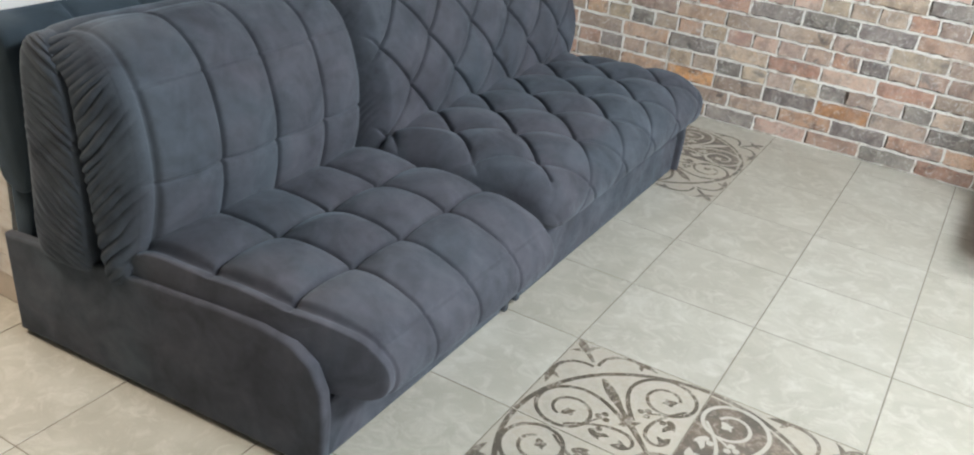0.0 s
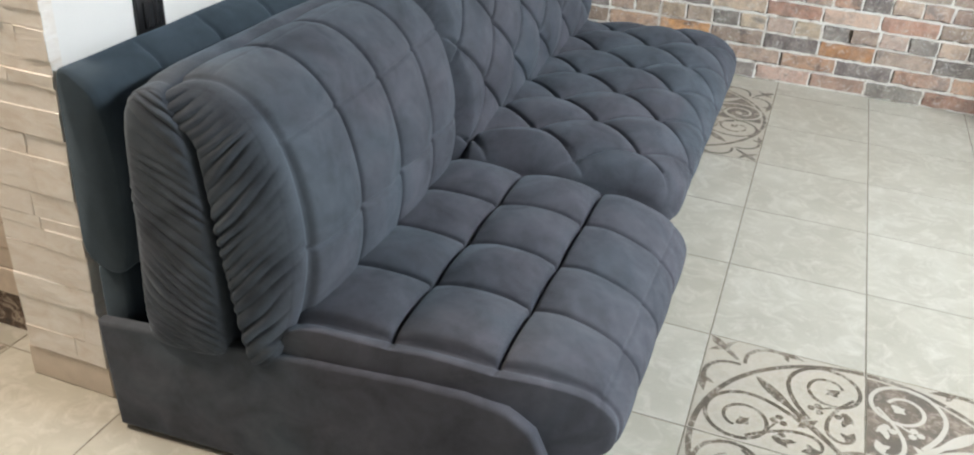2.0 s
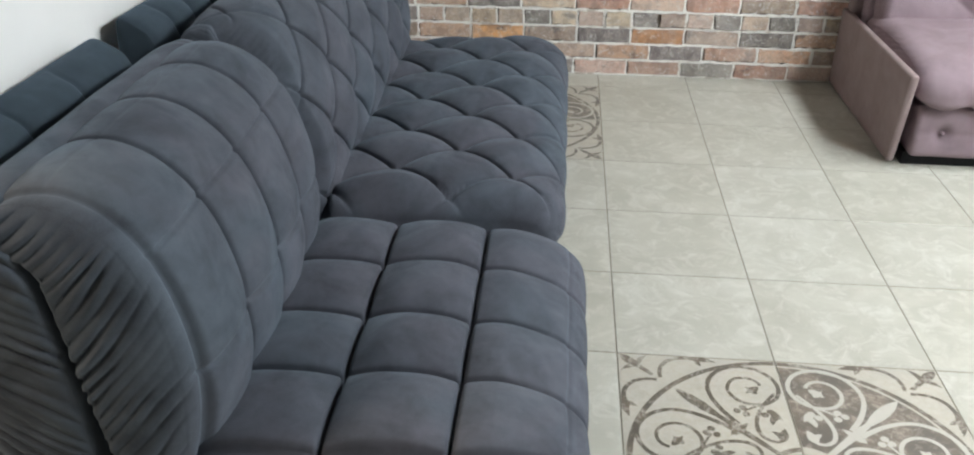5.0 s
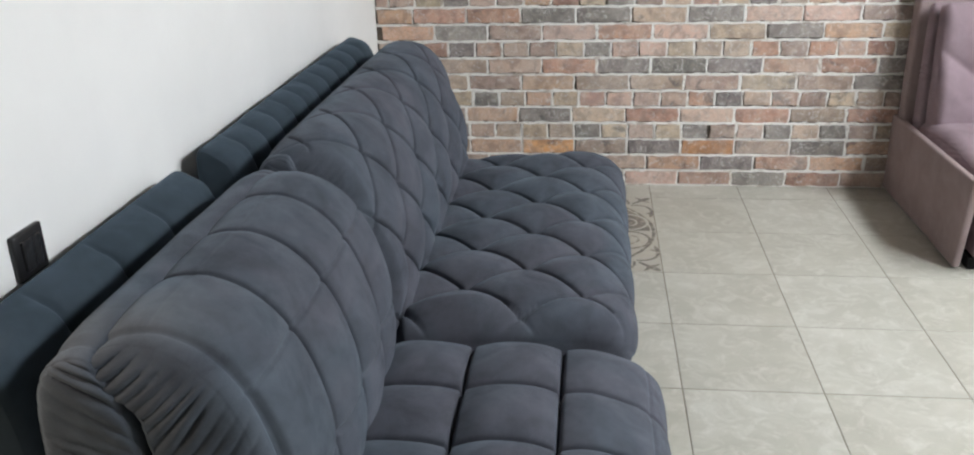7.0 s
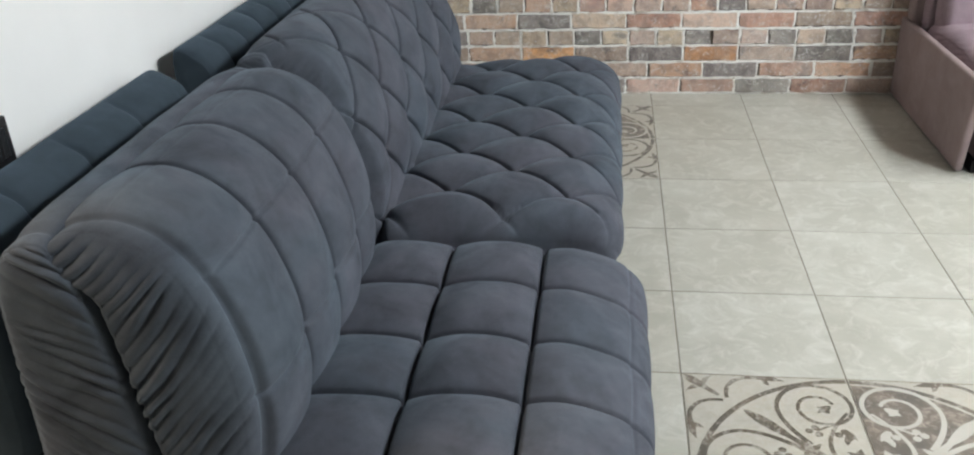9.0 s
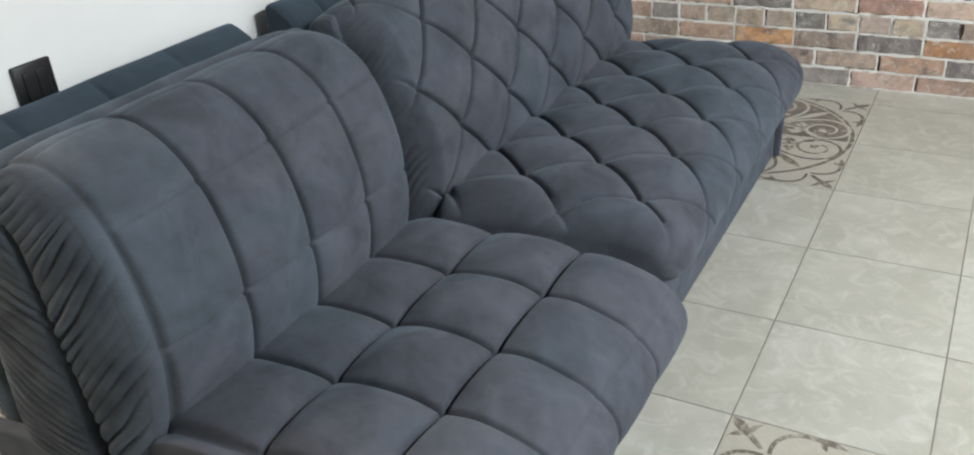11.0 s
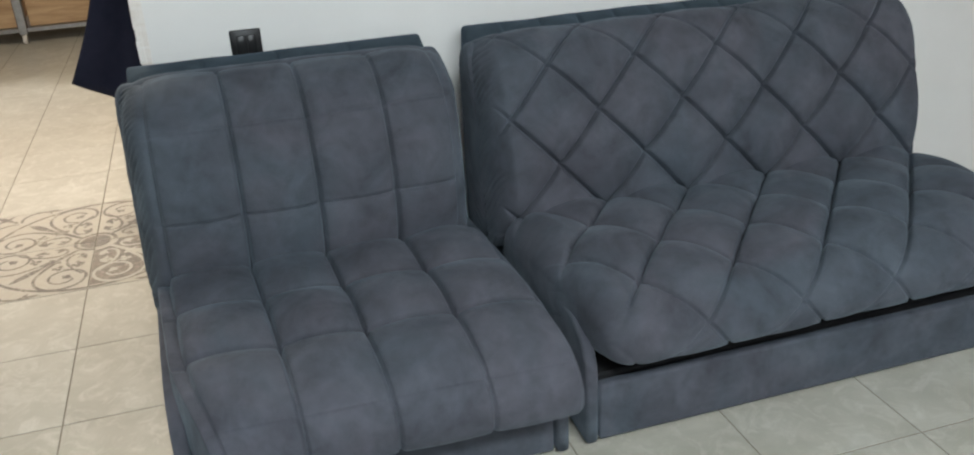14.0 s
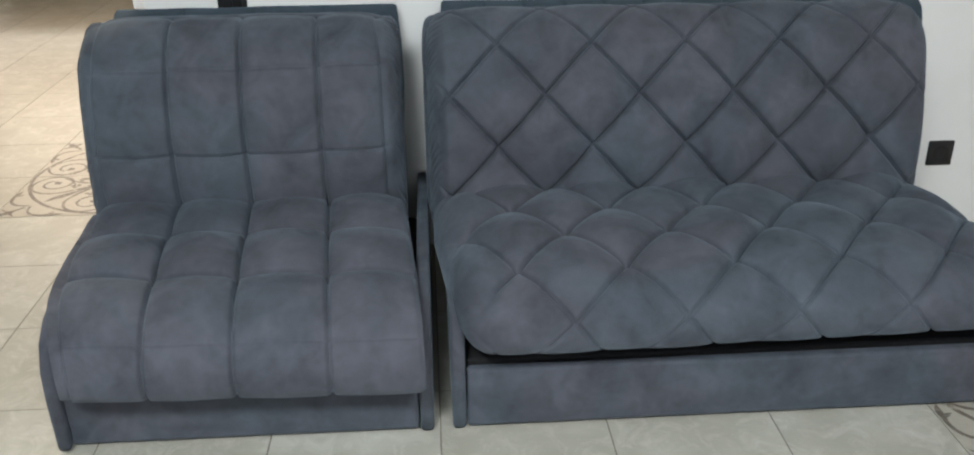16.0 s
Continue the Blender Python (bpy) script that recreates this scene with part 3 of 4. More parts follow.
def tucked(me, y_edge, depth):
    """Rounds the front corner of a seat cushion in plan at its y_edge end."""
    for v in me.vertices:
        f = max(0.0, (v.co.x + 0.38) / 0.25) ** 2 * max(0.0, 1 - abs(v.co.y - y_edge) / 0.22)
        v.co.y += depth * f
    return me


def cushions(parent, seat, seat_y, seat_fill, seat_skew, leaf, spine, back_y, back_fill, back_skew, sewn, seed, gather=1.0, rise=0.0, lean=0.0, tuck=0.0, turn=0.017, sink=0.0):
    me, _ = cushion_mesh("seat_cushion", seat, *seat_y, seat_fill, M_velvet, turn, 0.0008, 0.0029, seed, bulge=0.006, fine=0.80)
    part_mesh("seat_cushion", tucked(raised(skewed(me, *seat_skew), rise, *seat_y), seat_y[0], tuck), parent, sewn + " seat cushion")
    mid = sum(back_y) / 2
    me, _ = cushion_mesh("back_cushion", leaf, *back_y, back_fill, M_velvet, 0.055, 0.017 * gather, 0.0029, seed + 1, 0.85, fine=0.80, spine=spine)
    part_mesh("back_cushion", settled(flared(skewed(me, *back_skew), lean, mid, back_y[0]), *back_y, sink), parent, sewn + " backrest with gathered sides")
    flat = squares([back_y[0] + 0.03, back_y[1] - 0.03], [], [(0, 0.004), (2, 0.004)], 3.0)
    me, _ = cushion_mesh("rear_cushion", REAR_LEAF, back_y[0] - 0.008, back_y[1] + 0.004, flat, M_velvet, 0.030, 0.014 * gather, 0.0040, seed + 2, -0.55, spine=REAR_SPINE, soft_to=-1.0)
    part_mesh("rear_cushion", settled(flared(skewed(me, *back_skew), lean, mid, back_y[0]), *back_y, 0.0), parent, "folded-under rear half with gathered sides")


sofa_a = fold_sofa("graphite blue velvet chair-bed with square quilting, beside the stone pier")
skewed(side_panel(-0.918, -0.886, sofa_a).data, 0.05, -1.0)
side_panel(-0.046, -0.014, sofa_a).data.transform(Matrix.Translation((-0.012, 0, 0)))
sofa_base(-0.852, -0.050, sofa_a)
cushions(sofa_a, SEAT_A, (-0.868, -0.050), squares([-0.840, -0.642, -0.455, -0.252, -0.051], [(0.0, 0.8, 0.09), (0.205, 0.92, 0.10), (0.415, 0.90, 0.10), (0.62, 0.25, 0.04)], SEAT_SWELL, 0.82, 0.8, last=1.1), (0.075, -0.42),
         CHAIR_LEAF, CHAIR_SPINE, (-0.912, -0.070), squares([-0.856, -0.664, -0.477, -0.284, -0.122], [(0.0, 0.8, 0.09), (0.200, 0.44, 0.10), (0.415, 0.22, 0.08), (0.60, 0.12, 0.03)], CHAIR_SWELL, 0.75, 0.5, 0.019), (0.05, -0.78),
         "square-quilted", 1.0, 1.0, -0.016, 0.012, 0.046, sink=0.024)
headboard(-0.895, -0.085, [-0.70, -0.50, -0.30], sofa_a, 0.020, 0.007)

sofa_b = fold_sofa("graphite blue velvet sofa-bed with diamond quilting, along the white wall")
side_panel(0.030, 0.062, sofa_b).data.transform(Matrix.Translation((-0.016, 0, 0)))
side_panel(1.370, 1.402, sofa_b)
sofa_base(0.066, 1.366, sofa_b)
cushions(sofa_b, SEAT_B, (0.010, 1.352), diamond(0.1765, 0.460, 0.25, 0.31, 0.80, SEAT_SWELL, 0.010, 1.352, shear=-0.14), (0.10, -0.62),
         FRONT_LEAF, FRONT_SPINE, (-0.006, 1.376), diamond(0.307, 0.315, 0.2535, 0.276, 0.80, BACK_SWELL, -0.006, 1.376, 0.019), (0.0, 0.0), "diamond-quilted", 5.0, 0.6, 0.020, 0.0, 0.030, 0.075)
headboard(0.045, 1.480, [0.045 + 0.1195 * i for i in range(1, 12)], sofa_b, 0.022)

# ---------------------------------------------------------------- mauve sofa
mauve = thing("mauve_sofa", "dusty mauve velvet folding sofa standing against the brick wall", "sofa")
mauve.location.x = -0.028


def mauve_side(x0, x1):
    bm = bmesh.new()
    ring = [bm.verts.new((x0, y, z)) for y, z in ((1.275, 0.01), (1.215, 0.362), (2.15, 0.352), (2.15, 0.01))]
    face = bm.faces.new(ring)
    out = bmesh.ops.extrude_face_region(bm, geom=[face])
    bmesh.ops.translate(bm, vec=(x1 - x0, 0, 0), verts=[v for v in out["geom"] if isinstance(v, bmesh.types.BMVert)])
    bmesh.ops.bevel(bm, geom=bm.edges[:], offset=0.012, segments=3, profile=0.6, affect="EDGES")
    part("side_panel", bm, M_mauve_side, mauve, smooth=True)


mauve_side(1.07, 1.10)
mauve_side(2.50, 2.53)


def along_x(me):
    """Turns a cushion drawn along y, facing +x, so that it lies along x and faces -y."""
    me.transform(Matrix(((0, 1, 0, 0), (-1, 0, 0, 0), (0, 0, 1, 0), (0, 0, 0, 1))))
    return me


def m_front(s, y, x, z):
    f = 0.0 * s
    for k in range(8):
        cy = 1.24 + 0.16 * k
        f = f - 0.026 * np.exp(-((y - cy) ** 2 + (z - 0.135) ** 2) / 0.0007)
    return f - 0.006 * np.exp(-((z - 0.135) / 0.008) ** 2) * (x > -1.31)


_me, _ = cushion_mesh("base_drawer", [(-1.262, 0.235), (-1.250, 0.15), (-1.242, 0.085), (-1.250, 0.050), (-1.31, 0.044), (-1.60, 0.044), (-1.98, 0.045), (-2.0, 0.12), (-1.98, 0.225), (-1.60, 0.232), (-1.34, 0.235)],
                      1.140, 2.470, m_front, M_mauve, 0.02, 0.002, 0.009, 11.0)
_drawer = part_mesh("base_drawer", along_x(_me), mauve, "buttoned mauve velvet drawer front")
for _k in range(8):
    part("button", cylinder(0.009, 0.008, (1.24 + 0.16 * _k, 1.262, 0.135), "Y", sides=14), M_mauve, _drawer, smooth=True)


def m_seat(s, y, x, z):
    w = 0.018 * pillow(cells(y, [1.12, 1.80, 2.49]), 2.5) ** 0.5
    folds = 0.010 * np.array([noise.noise(Vector((a * 3, b * 5, 3))) for a, b in zip(x, y)])
    hem = 0.010 * np.sin(y * 34 + 2 * np.sin(y * 9)) * np.clip((0.33 - z) / 0.08, 0, 1) * (x > -1.32)
    return w + folds + hem - 0.008


_me, _ = cushion_mesh("seat_cushion", [(-1.94, 0.375), (-1.75, 0.405), (-1.50, 0.405), (-1.32, 0.388), (-1.238, 0.340), (-1.222, 0.282), (-1.262, 0.246), (-1.55, 0.245), (-1.85, 0.245), (-1.96, 0.30)],
                      1.115, 2.485, m_seat, M_mauve, 0.05, 0.005, 0.009, 12.0)
part_mesh("seat_cushion", along_x(_me), mauve, "puffy mauve velvet seat cushion")


def m_back(s, y, x, z):
    a = (y - 1.12) * 0.75 + (z - 0.40) * 1.0
    b = (y - 1.62) * -0.75 + (z - 0.40) * 1.0
    f = np.minimum(np.abs(a - 0.30), np.abs(b - 0.05))
    return 0.030 * np.clip(f / 0.14, 0, 1) ** 0.55 * (x > -1.93) - 0.012


_me, _ = cushion_mesh("back_cushion", [(-1.83, 0.385), (-1.835, 0.50), (-1.86, 0.66), (-1.895, 0.80), (-1.935, 0.865), (-1.972, 0.845), (-1.966, 0.75), (-1.945, 0.50), (-1.935, 0.33), (-1.88, 0.32)],
                      1.132, 2.475, m_back, M_mauve, 0.03, 0.006, 0.009, 13.0)
part_mesh("back_cushion", along_x(_me), mauve, "mauve velvet backrest with crossing folds")
_me, _ = cushion_mesh("rear_cushion", [(-1.950, 0.34), (-1.957, 0.50), (-1.976, 0.75), (-1.985, 0.835), (-2.012, 0.852), (-2.038, 0.80), (-2.043, 0.50), (-2.03, 0.33)],
                      1.118, 2.48, lambda s, y, x, z: 0.0 * s, M_mauve, 0.014, 0.012, 0.006, 14.0, 0.1, 0.004)
part_mesh("rear_cushion", along_x(_me), mauve, "gathered mauve velvet boxing behind the backrest")
part("back_frame", box(1.085, 2.515, 2.055, 2.14, 0.02, 0.93, 0.015, 3), M_mauve_side, mauve, smooth=True)
# Black all over, so the gap under the drawer stays dark.
part("plinth", box(1.13, 2.47, 1.285, 2.05, 0.0, 0.046), M_gap_black, mauve, "black plinth filling the dark gap under the drawer")

# ---------------------------------------------------------------- switches and sockets on the white wall


def wall_plate(name, y, z, label, socket):
    ob = thing(name, label, name.replace("_", " "), "black fittings on the white wall")
    part("frame", box(WALL_X - 0.001, WALL_X + 0.011, y - 0.043, y + 0.043, z - 0.043, z + 0.043, 0.004, 2), M_black, ob, smooth=True)
    if socket:
        ring = part("socket_ring", cylinder(0.026, 0.010, (WALL_X + 0.0085, y, z), "X", sides=28), M_black_gloss, ob)
        # black discs paint the dark of the pin holes
        for d in (-0.0095, 0.0095):
            part("pin_hole_dark", cylinder(0.0028, 0.003, (WALL_X + 0.0125, y + d, z), "X", sides=12), M_gap_black, ring)
    else:
        part("rocker", box(WALL_X + 0.006, WALL_X + 0.0155, y - 0.026, y + 0.002, z - 0.028, z + 0.028, 0.002, 2), M_black_gloss, ob, smooth=True)
        part("rocker", box(WALL_X + 0.006, WALL_X + 0.014, y + 0.004, y + 0.028, z - 0.028, z + 0.028, 0.002, 2), M_black_gloss, ob, smooth=True)
    return ob


wall_plate("light_switch", -0.571, 0.832, "square black double light switch above the headboard", False)
wall_plate("power_socket", 1.704, 0.275, "square black power socket low on the white wall", True)

# ---------------------------------------------------------------- rear room
pier = tagged(new("wall_pier", None), "whitewashed split-stone cladding on the end of the partition wall", "stone cladding", kind="structure")
part("backing", box(-1.462, -1.247, PIER_Y - 0.004, PIER_Y + 0.012, 0.085, HEIGHT), M_stone, pier)
tagged(part("baseboard", box(-1.475, -1.243, PIER_Y - 0.014, PIER_Y + 0.010, 0, 0.085, 0.003, 1), M_skirt), "pink-beige tile skirting at the foot of the stone pier", "baseboard", kind="structure")


def hanging_cloth():
    ob = thing("hanging_cloth", "dark navy cloth hanging behind the partition wall", "cloth")
    nu, nv = 40, 40
    verts, faces = [], []
    for j in range(nv + 1):
        v = j / nv
        for i in range(nu + 1):
            u = i / nu
            left = -1.045 - 0.145 * max(0.0, (v - 0.70) / 0.30) ** 1.3
            y = left + u * (-0.80 - left)
            z0 = 0.54 - 0.26 * u
            z = 1.75 + v * (z0 - 1.75)
            x = -2.30 + 0.022 * math.sin(u * 8 + 1.5 * v) * (0.4 + v) - 0.02 * math.exp(-((u - 0.72) / 0.05) ** 2)
            verts.append((x, y, z))
    n = nu + 1
    for j in range(nv):
        for i in range(nu):
            faces.append((j * n + i, j * n + i + 1, (j + 1) * n + i + 1, (j + 1) * n + i))
    me = mesh_of("cloth", verts, faces, M_navy)
    c = part_mesh("cloth", me, ob)
    mod = c.modifiers.new("thick", "SOLIDIFY")
    mod.thickness = 0.006
    part("rail", cylinder(0.012, 0.95, (-2.30, -0.45, 1.755), "Y"), M_metal, ob, "grey metal rail")
    for y in (-0.06, -0.84):
        part("rail_post", cylinder(0.012, 1.75, (-2.30, y, 0.875), "Z"), M_metal, ob, "grey metal post")


hanging_cloth()


def crate_rack():
    ob = thing("crate_rack", "pale wooden crates on a grey metal rack with casters", "rack")
    for y in (-3.3, -2.62, -1.94, -1.26):
        part("post", box(-5.95, -5.89, y - 0.03, y + 0.03, 0.075, 1.15, 0.004, 1), M_metal, ob, "grey metal post")
        part("caster", cylinder(0.038, 0.028, (-5.92, y, 0.038), "Y"), M_rubber, ob, "pale rubber caster")
    for z in (0.09, 0.50, 0.92):
        part("shelf", box(-6.45, -5.90, -3.35, -1.22, z, z + 0.03, 0.003, 1), M_metal, ob, "grey metal shelf")
    for k in range(3):
        y = -3.25 + 0.68 * k
        for lvl, z in enumerate((0.122, 0.532)):
            crate = part("crate", box(-6.42, -5.93, y, y + 0.60, z, z + 0.32, 0.006, 1), M_crate, ob, "pale orange wooden crate")
            # no hole is cut: a flat black slab gives its darkness
            part("hand_hole_dark", box(-5.932, -5.924, y + 0.24, y + 0.36, z + 0.2, z + 0.235), M_gap_black, crate, "black slab painting the dark of the hand hole")


crate_rack()


def stone_bench():
    """Low built bench behind the pier: marble plinth, stone-strip front, wooden seat edge, black sheet for the dark
    niche.
    """
    ob = thing("stone_bench", "low beige stone bench with a brown marble plinth and wooden edge", "bench")
    part("plinth", box(-2.20, -1.475, -0.736, -0.36, 0.0, 0.118, 0.002, 1), M_marble, ob, "dark brown veined marble plinth")
    part("core", box(-2.20, -1.475, -0.738, -0.36, 0.118, 0.385), M_ledge, ob)
    random.seed(4)
    z = 0.120
    for h in (0.075, 0.060, 0.072, 0.056):
        x = -2.20
        while x < -1.48:
            x1 = min(x + random.uniform(0.14, 0.30), -1.476)
            part("stone_strip", box(x + 0.001, x1 - 0.001, -0.748 - random.uniform(0, 0.006), -0.739, z + 0.001, z + h - 0.001, 0.002, 1), M_ledge, ob)
            x = x1
        z += h
    part("seat_edge", box(-2.20, -1.475, -0.762, -0.36, 0.386, 0.412, 0.004, 2), M_bark, ob, "dark wooden seat edge")
    # this black sheet paints the darkness of the niche above the bench
    part("niche_dark", box(-2.20, -1.475, -0.52, -0.50, 0.413, 1.30, 0.003, 1), M_gap_black, ob, "black sheet for the darkness of the niche above the bench")


stone_bench()

# ---------------------------------------------------------------- pieces: brick wall
TONES = {"o": (0.68, 0.430, 0.275), "O": (0.68, 0.345, 0.150), "r": (0.54, 0.310, 0.225), "p": (0.66, 0.470, 0.370),
         "g": (0.250, 0.228, 0.218), "t": (0.65, 0.510, 0.370), "m": (0.50, 0.370, 0.295)}
COURSE, LONG, SHORT, JOINT = 0.0752, 0.2430, 0.1215, 0.0122
# per course: where a joint lies, the pitch, the first brick's number, tones
BOND = [
    (0.128, LONG, -6, "mrpogprgrpmgmrop"), (-0.018, LONG, -5, "rmrmmogromgprmo"), (0.136, LONG, -6, "rmoOmgOmgorpgm"),
    (0.136, SHORT, -12, "tmrgmmtmgtmtgmpgtgmtrgmtmrg"), (0.122, LONG, -6, "rmogtrprmrgopmrg"), (0.034, SHORT, -11, "rmotgmotrpmprgprmtmmrgtmrt"),
    (0.136, LONG, -6, "rmmomtmtmgpromgr"), (-0.014, LONG, -5, "rmprgggrrgmtorp"), (0.052, SHORT, -11, "mtrgrmmtgppttmrmrrrgmtrpgm"),
    (-0.012, LONG, -5, "ogmprptgotrmgp"), (0.136, LONG, -6, "orrggpgppmrgto"), (0.030, SHORT, -11, "rmtgpmortgmprtgmormtgprmto"),
    (-0.012, LONG, -5, "rgtmopgrmtpgro"), (0.136, LONG, -6, "mprogtmrgpotmr"),
]


def brick_mesh(w, seed):
    """One sawn-off old brick: a flat face with chipped, crooked edges; the rear is set in the mortar."""
    random.seed(seed)
    h, d, n = COURSE - JOINT, 0.030, 6 if w > 0.15 else 4
    ring = [(w * (i / n - 0.5), -h / 2) for i in range(n)] + [(w / 2, -h / 2), (w / 2, 0.0)] + \
           [(w * (0.5 - i / n), h / 2) for i in range(n)] + [(-w / 2, h / 2), (-w / 2, 0.0)]
    ring = [(x + random.uniform(-0.0042, 0.0036), z + random.uniform(-0.0042, 0.0036)) for x, z in ring]
    tilt, lean = random.uniform(-0.012, 0.012), random.uniform(-0.03, 0.03)
    m = len(ring)
    verts = [(x * 0.975 + random.uniform(-0.0015, 0.0015), -d / 2 + x * tilt + z * lean + random.uniform(-0.0008, 0.0008), z * 0.91 + random.uniform(-0.0015, 0.0015)) for x, z in ring]
    verts += [(x, -d / 2 + 0.0030 + random.uniform(0, 0.0015), z) for x, z in ring]
    verts += [(x * 1.005, d / 2, z * 1.01) for x, z in ring]
    faces = [tuple(range(m))]
    for k in range(m):
        a, b = k, (k + 1) % m
        faces.append((b, a, a + m, b + m))
        faces.append((b + m, a + m, a + 2 * m, b + 2 * m))
    return mesh_of("brick", verts, faces, M_brick, False)


LONGS = [brick_mesh(LONG - JOINT, 20 + i) for i in range(10)]
SHORTS = [brick_mesh(SHORT - JOINT, 40 + i) for i in range(10)]


def lay_bricks():
    random.seed(7)
    for k in range(len(BOND)):
        joint, pitch, first, tones = BOND[k]
        for i, tone in enumerate(tones):
            x0 = joint + (first + i) * pitch
            x1 = x0 + pitch
            if x1 < WALL_X + 0.05 or x0 > 2.0:
                continue
            cut = max(x0, WALL_X + 0.004)
            me = random.choice(LONGS if pitch == LONG else SHORTS)
            ob = new("brick", me)
            ob.parent = wall_north
            full = pitch - JOINT
            ob.location = ((cut + x1) / 2, BRICK_Y + 0.0035 + random.uniform(-0.003, 0.003), (k + 0.5) * COURSE + random.uniform(-0.0015, 0.0015))
            ob.scale = ((x1 - cut - JOINT) / full, 1, 1)
            ob.rotation_euler = (radians(random.uniform(-1.0, 1.0)), radians(random.uniform(-0.5, 0.5)), radians(random.uniform(-0.6, 0.6)))
            c = TONES[tone]
            j = random.uniform(0.74, 1.14)
            ob.color = (min(1, c[0] * j), min(1, c[1] * j * random.uniform(0.95, 1.05)), min(1, c[2] * j), 1)


lay_bricks()


def pointing():
    """White mortar beads, pressed in unevenly: each bed joint lies on the course below and leaves a crack under the brick above;
    some upright joints are open."""
    random.seed(31)
    verts, faces = [], []

    def bead(a, b, along_x, wide):
        n = max(2, int(abs(b[0] - a[0] if along_x else b[1] - a[1]) / 0.022))
        m = len(verts)
        for i in range(n + 1):
            t = i / n
            x, z = a[0] + (b[0] - a[0]) * t, a[1] + (b[1] - a[1]) * t
            y = BRICK_Y - 0.0085 + random.uniform(-0.003, 0.002)
            lo, hi = -random.uniform(-0.001, 0.004), wide * random.uniform(0.6, 1.45)
            for off, yy in ((lo, BRICK_Y + 0.004), (lo, y + 0.001), (hi * 0.5, y - 0.001), (hi, y + 0.0012), (hi, BRICK_Y + 0.004)):
                verts.append((x, yy, z + off) if along_x else (x + off, yy, z))
        for i in range(n):
            for k in range(4):
                q = m + i * 5 + k
                faces.append((q, q + 1, q + 6, q + 5))

    bead((WALL_X, 0.0), (2.0, 0.0), True, JOINT * 0.75)
    for k in range(len(BOND)):
        joint, pitch, first, tones = BOND[k]
        z0, z1 = k * COURSE, (k + 1) * COURSE
        bead((WALL_X, z1 - JOINT / 2), (2.0, z1 - JOINT / 2), True, JOINT * 0.84)
        for i in range(len(tones)):
            x = joint + (first + i + 1) * pitch
            if x < WALL_X + 0.05 or x > 2.0 or random.random() < 0.04:
                continue
            bead((x - JOINT / 2 - 0.001, z0 + 0.004), (x - JOINT / 2 - 0.001, z1 - 0.004), False, JOINT * random.choice((0.50, 0.68, 0.72, 0.95, 1.05)))
    part_mesh("mortar_joints", mesh_of("mortar_joints", verts, faces, M_mortar, False), wall_north)


pointing()


def far_bricks():
    """The bricks above and beyond, joined: never near the camera."""
    random.seed(9)
    verts, faces = [], []
    for k in range(36):
        z = (k + 0.5) * COURSE
        x = WALL_X - random.uniform(0, 0.2)
        while x < 5.0:
            w = LONG if k % 5 else SHORT
            lo = x
            x += w
            a, b = max(lo + 0.005, WALL_X + 0.004), min(x - 0.005, 4.99)
            if (k < len(BOND) and lo < 2.1) or b - a < 0.03:
                continue
            n = len(verts)
            h = COURSE / 2 - 0.005
            y = BRICK_Y - 0.009 + random.uniform(-0.003, 0.003)
            for yy in (y, BRICK_Y + 0.01):
                verts += [(a, yy, z - h), (b, yy, z - h), (b, yy, z + h), (a, yy, z + h)]
            faces += [(n, n + 1, n + 2, n + 3), (n, n + 4, n + 5, n + 1), (n + 1, n + 5, n + 6, n + 2), (n + 2, n + 6, n + 7, n + 3), (n + 3, n + 7, n + 4, n)]
    ob = part_mesh("brick_field", mesh_of("brick_field", verts, faces, M_brick, False), wall_north)
    ob.color = (0.33, 0.21, 0.16, 1)
    tagged(ob, kind="stuff")


far_bricks()


def stone_strips():
    random.seed(12)
    z = 0.088
    while z < 2.7:
        h = random.choice((0.028, 0.035, 0.048, 0.06, 0.085))
        x = -1.462
        while x < -1.250:
            w = random.uniform(0.09, 0.26)
            x1 = min(x + w, -1.246)
            if -1.246 - x1 < 0.03:
                x1 = -1.246
            bm = box(x, x1, PIER_Y - random.uniform(0.017, 0.0205), PIER_Y - 0.002, z, z + h, 0.0012, 1)
            for v in bm.verts:
                if v.co.y < PIER_Y - 0.006:
                    v.co += Vector((random.uniform(-1, 1) * 0.001, random.uniform(-1, 1) * 0.0016, random.uniform(-1, 1) * 0.0008))
            part("stone_strip", bm, M_stone, pier)
            x = x1
        z += h


stone_strips()

# ---------------------------------------------------------------- pieces: floor tiles
floor = tagged(new("floor", None), "beige glazed floor tiles with dark joints and printed scroll medallions", "tiled floor", kind="structure")
part("grout", box(FLOOR_X0, FLOOR_X1, FLOOR_Y0, 2.30, -0.08, -0.0013), M_grout, floor)


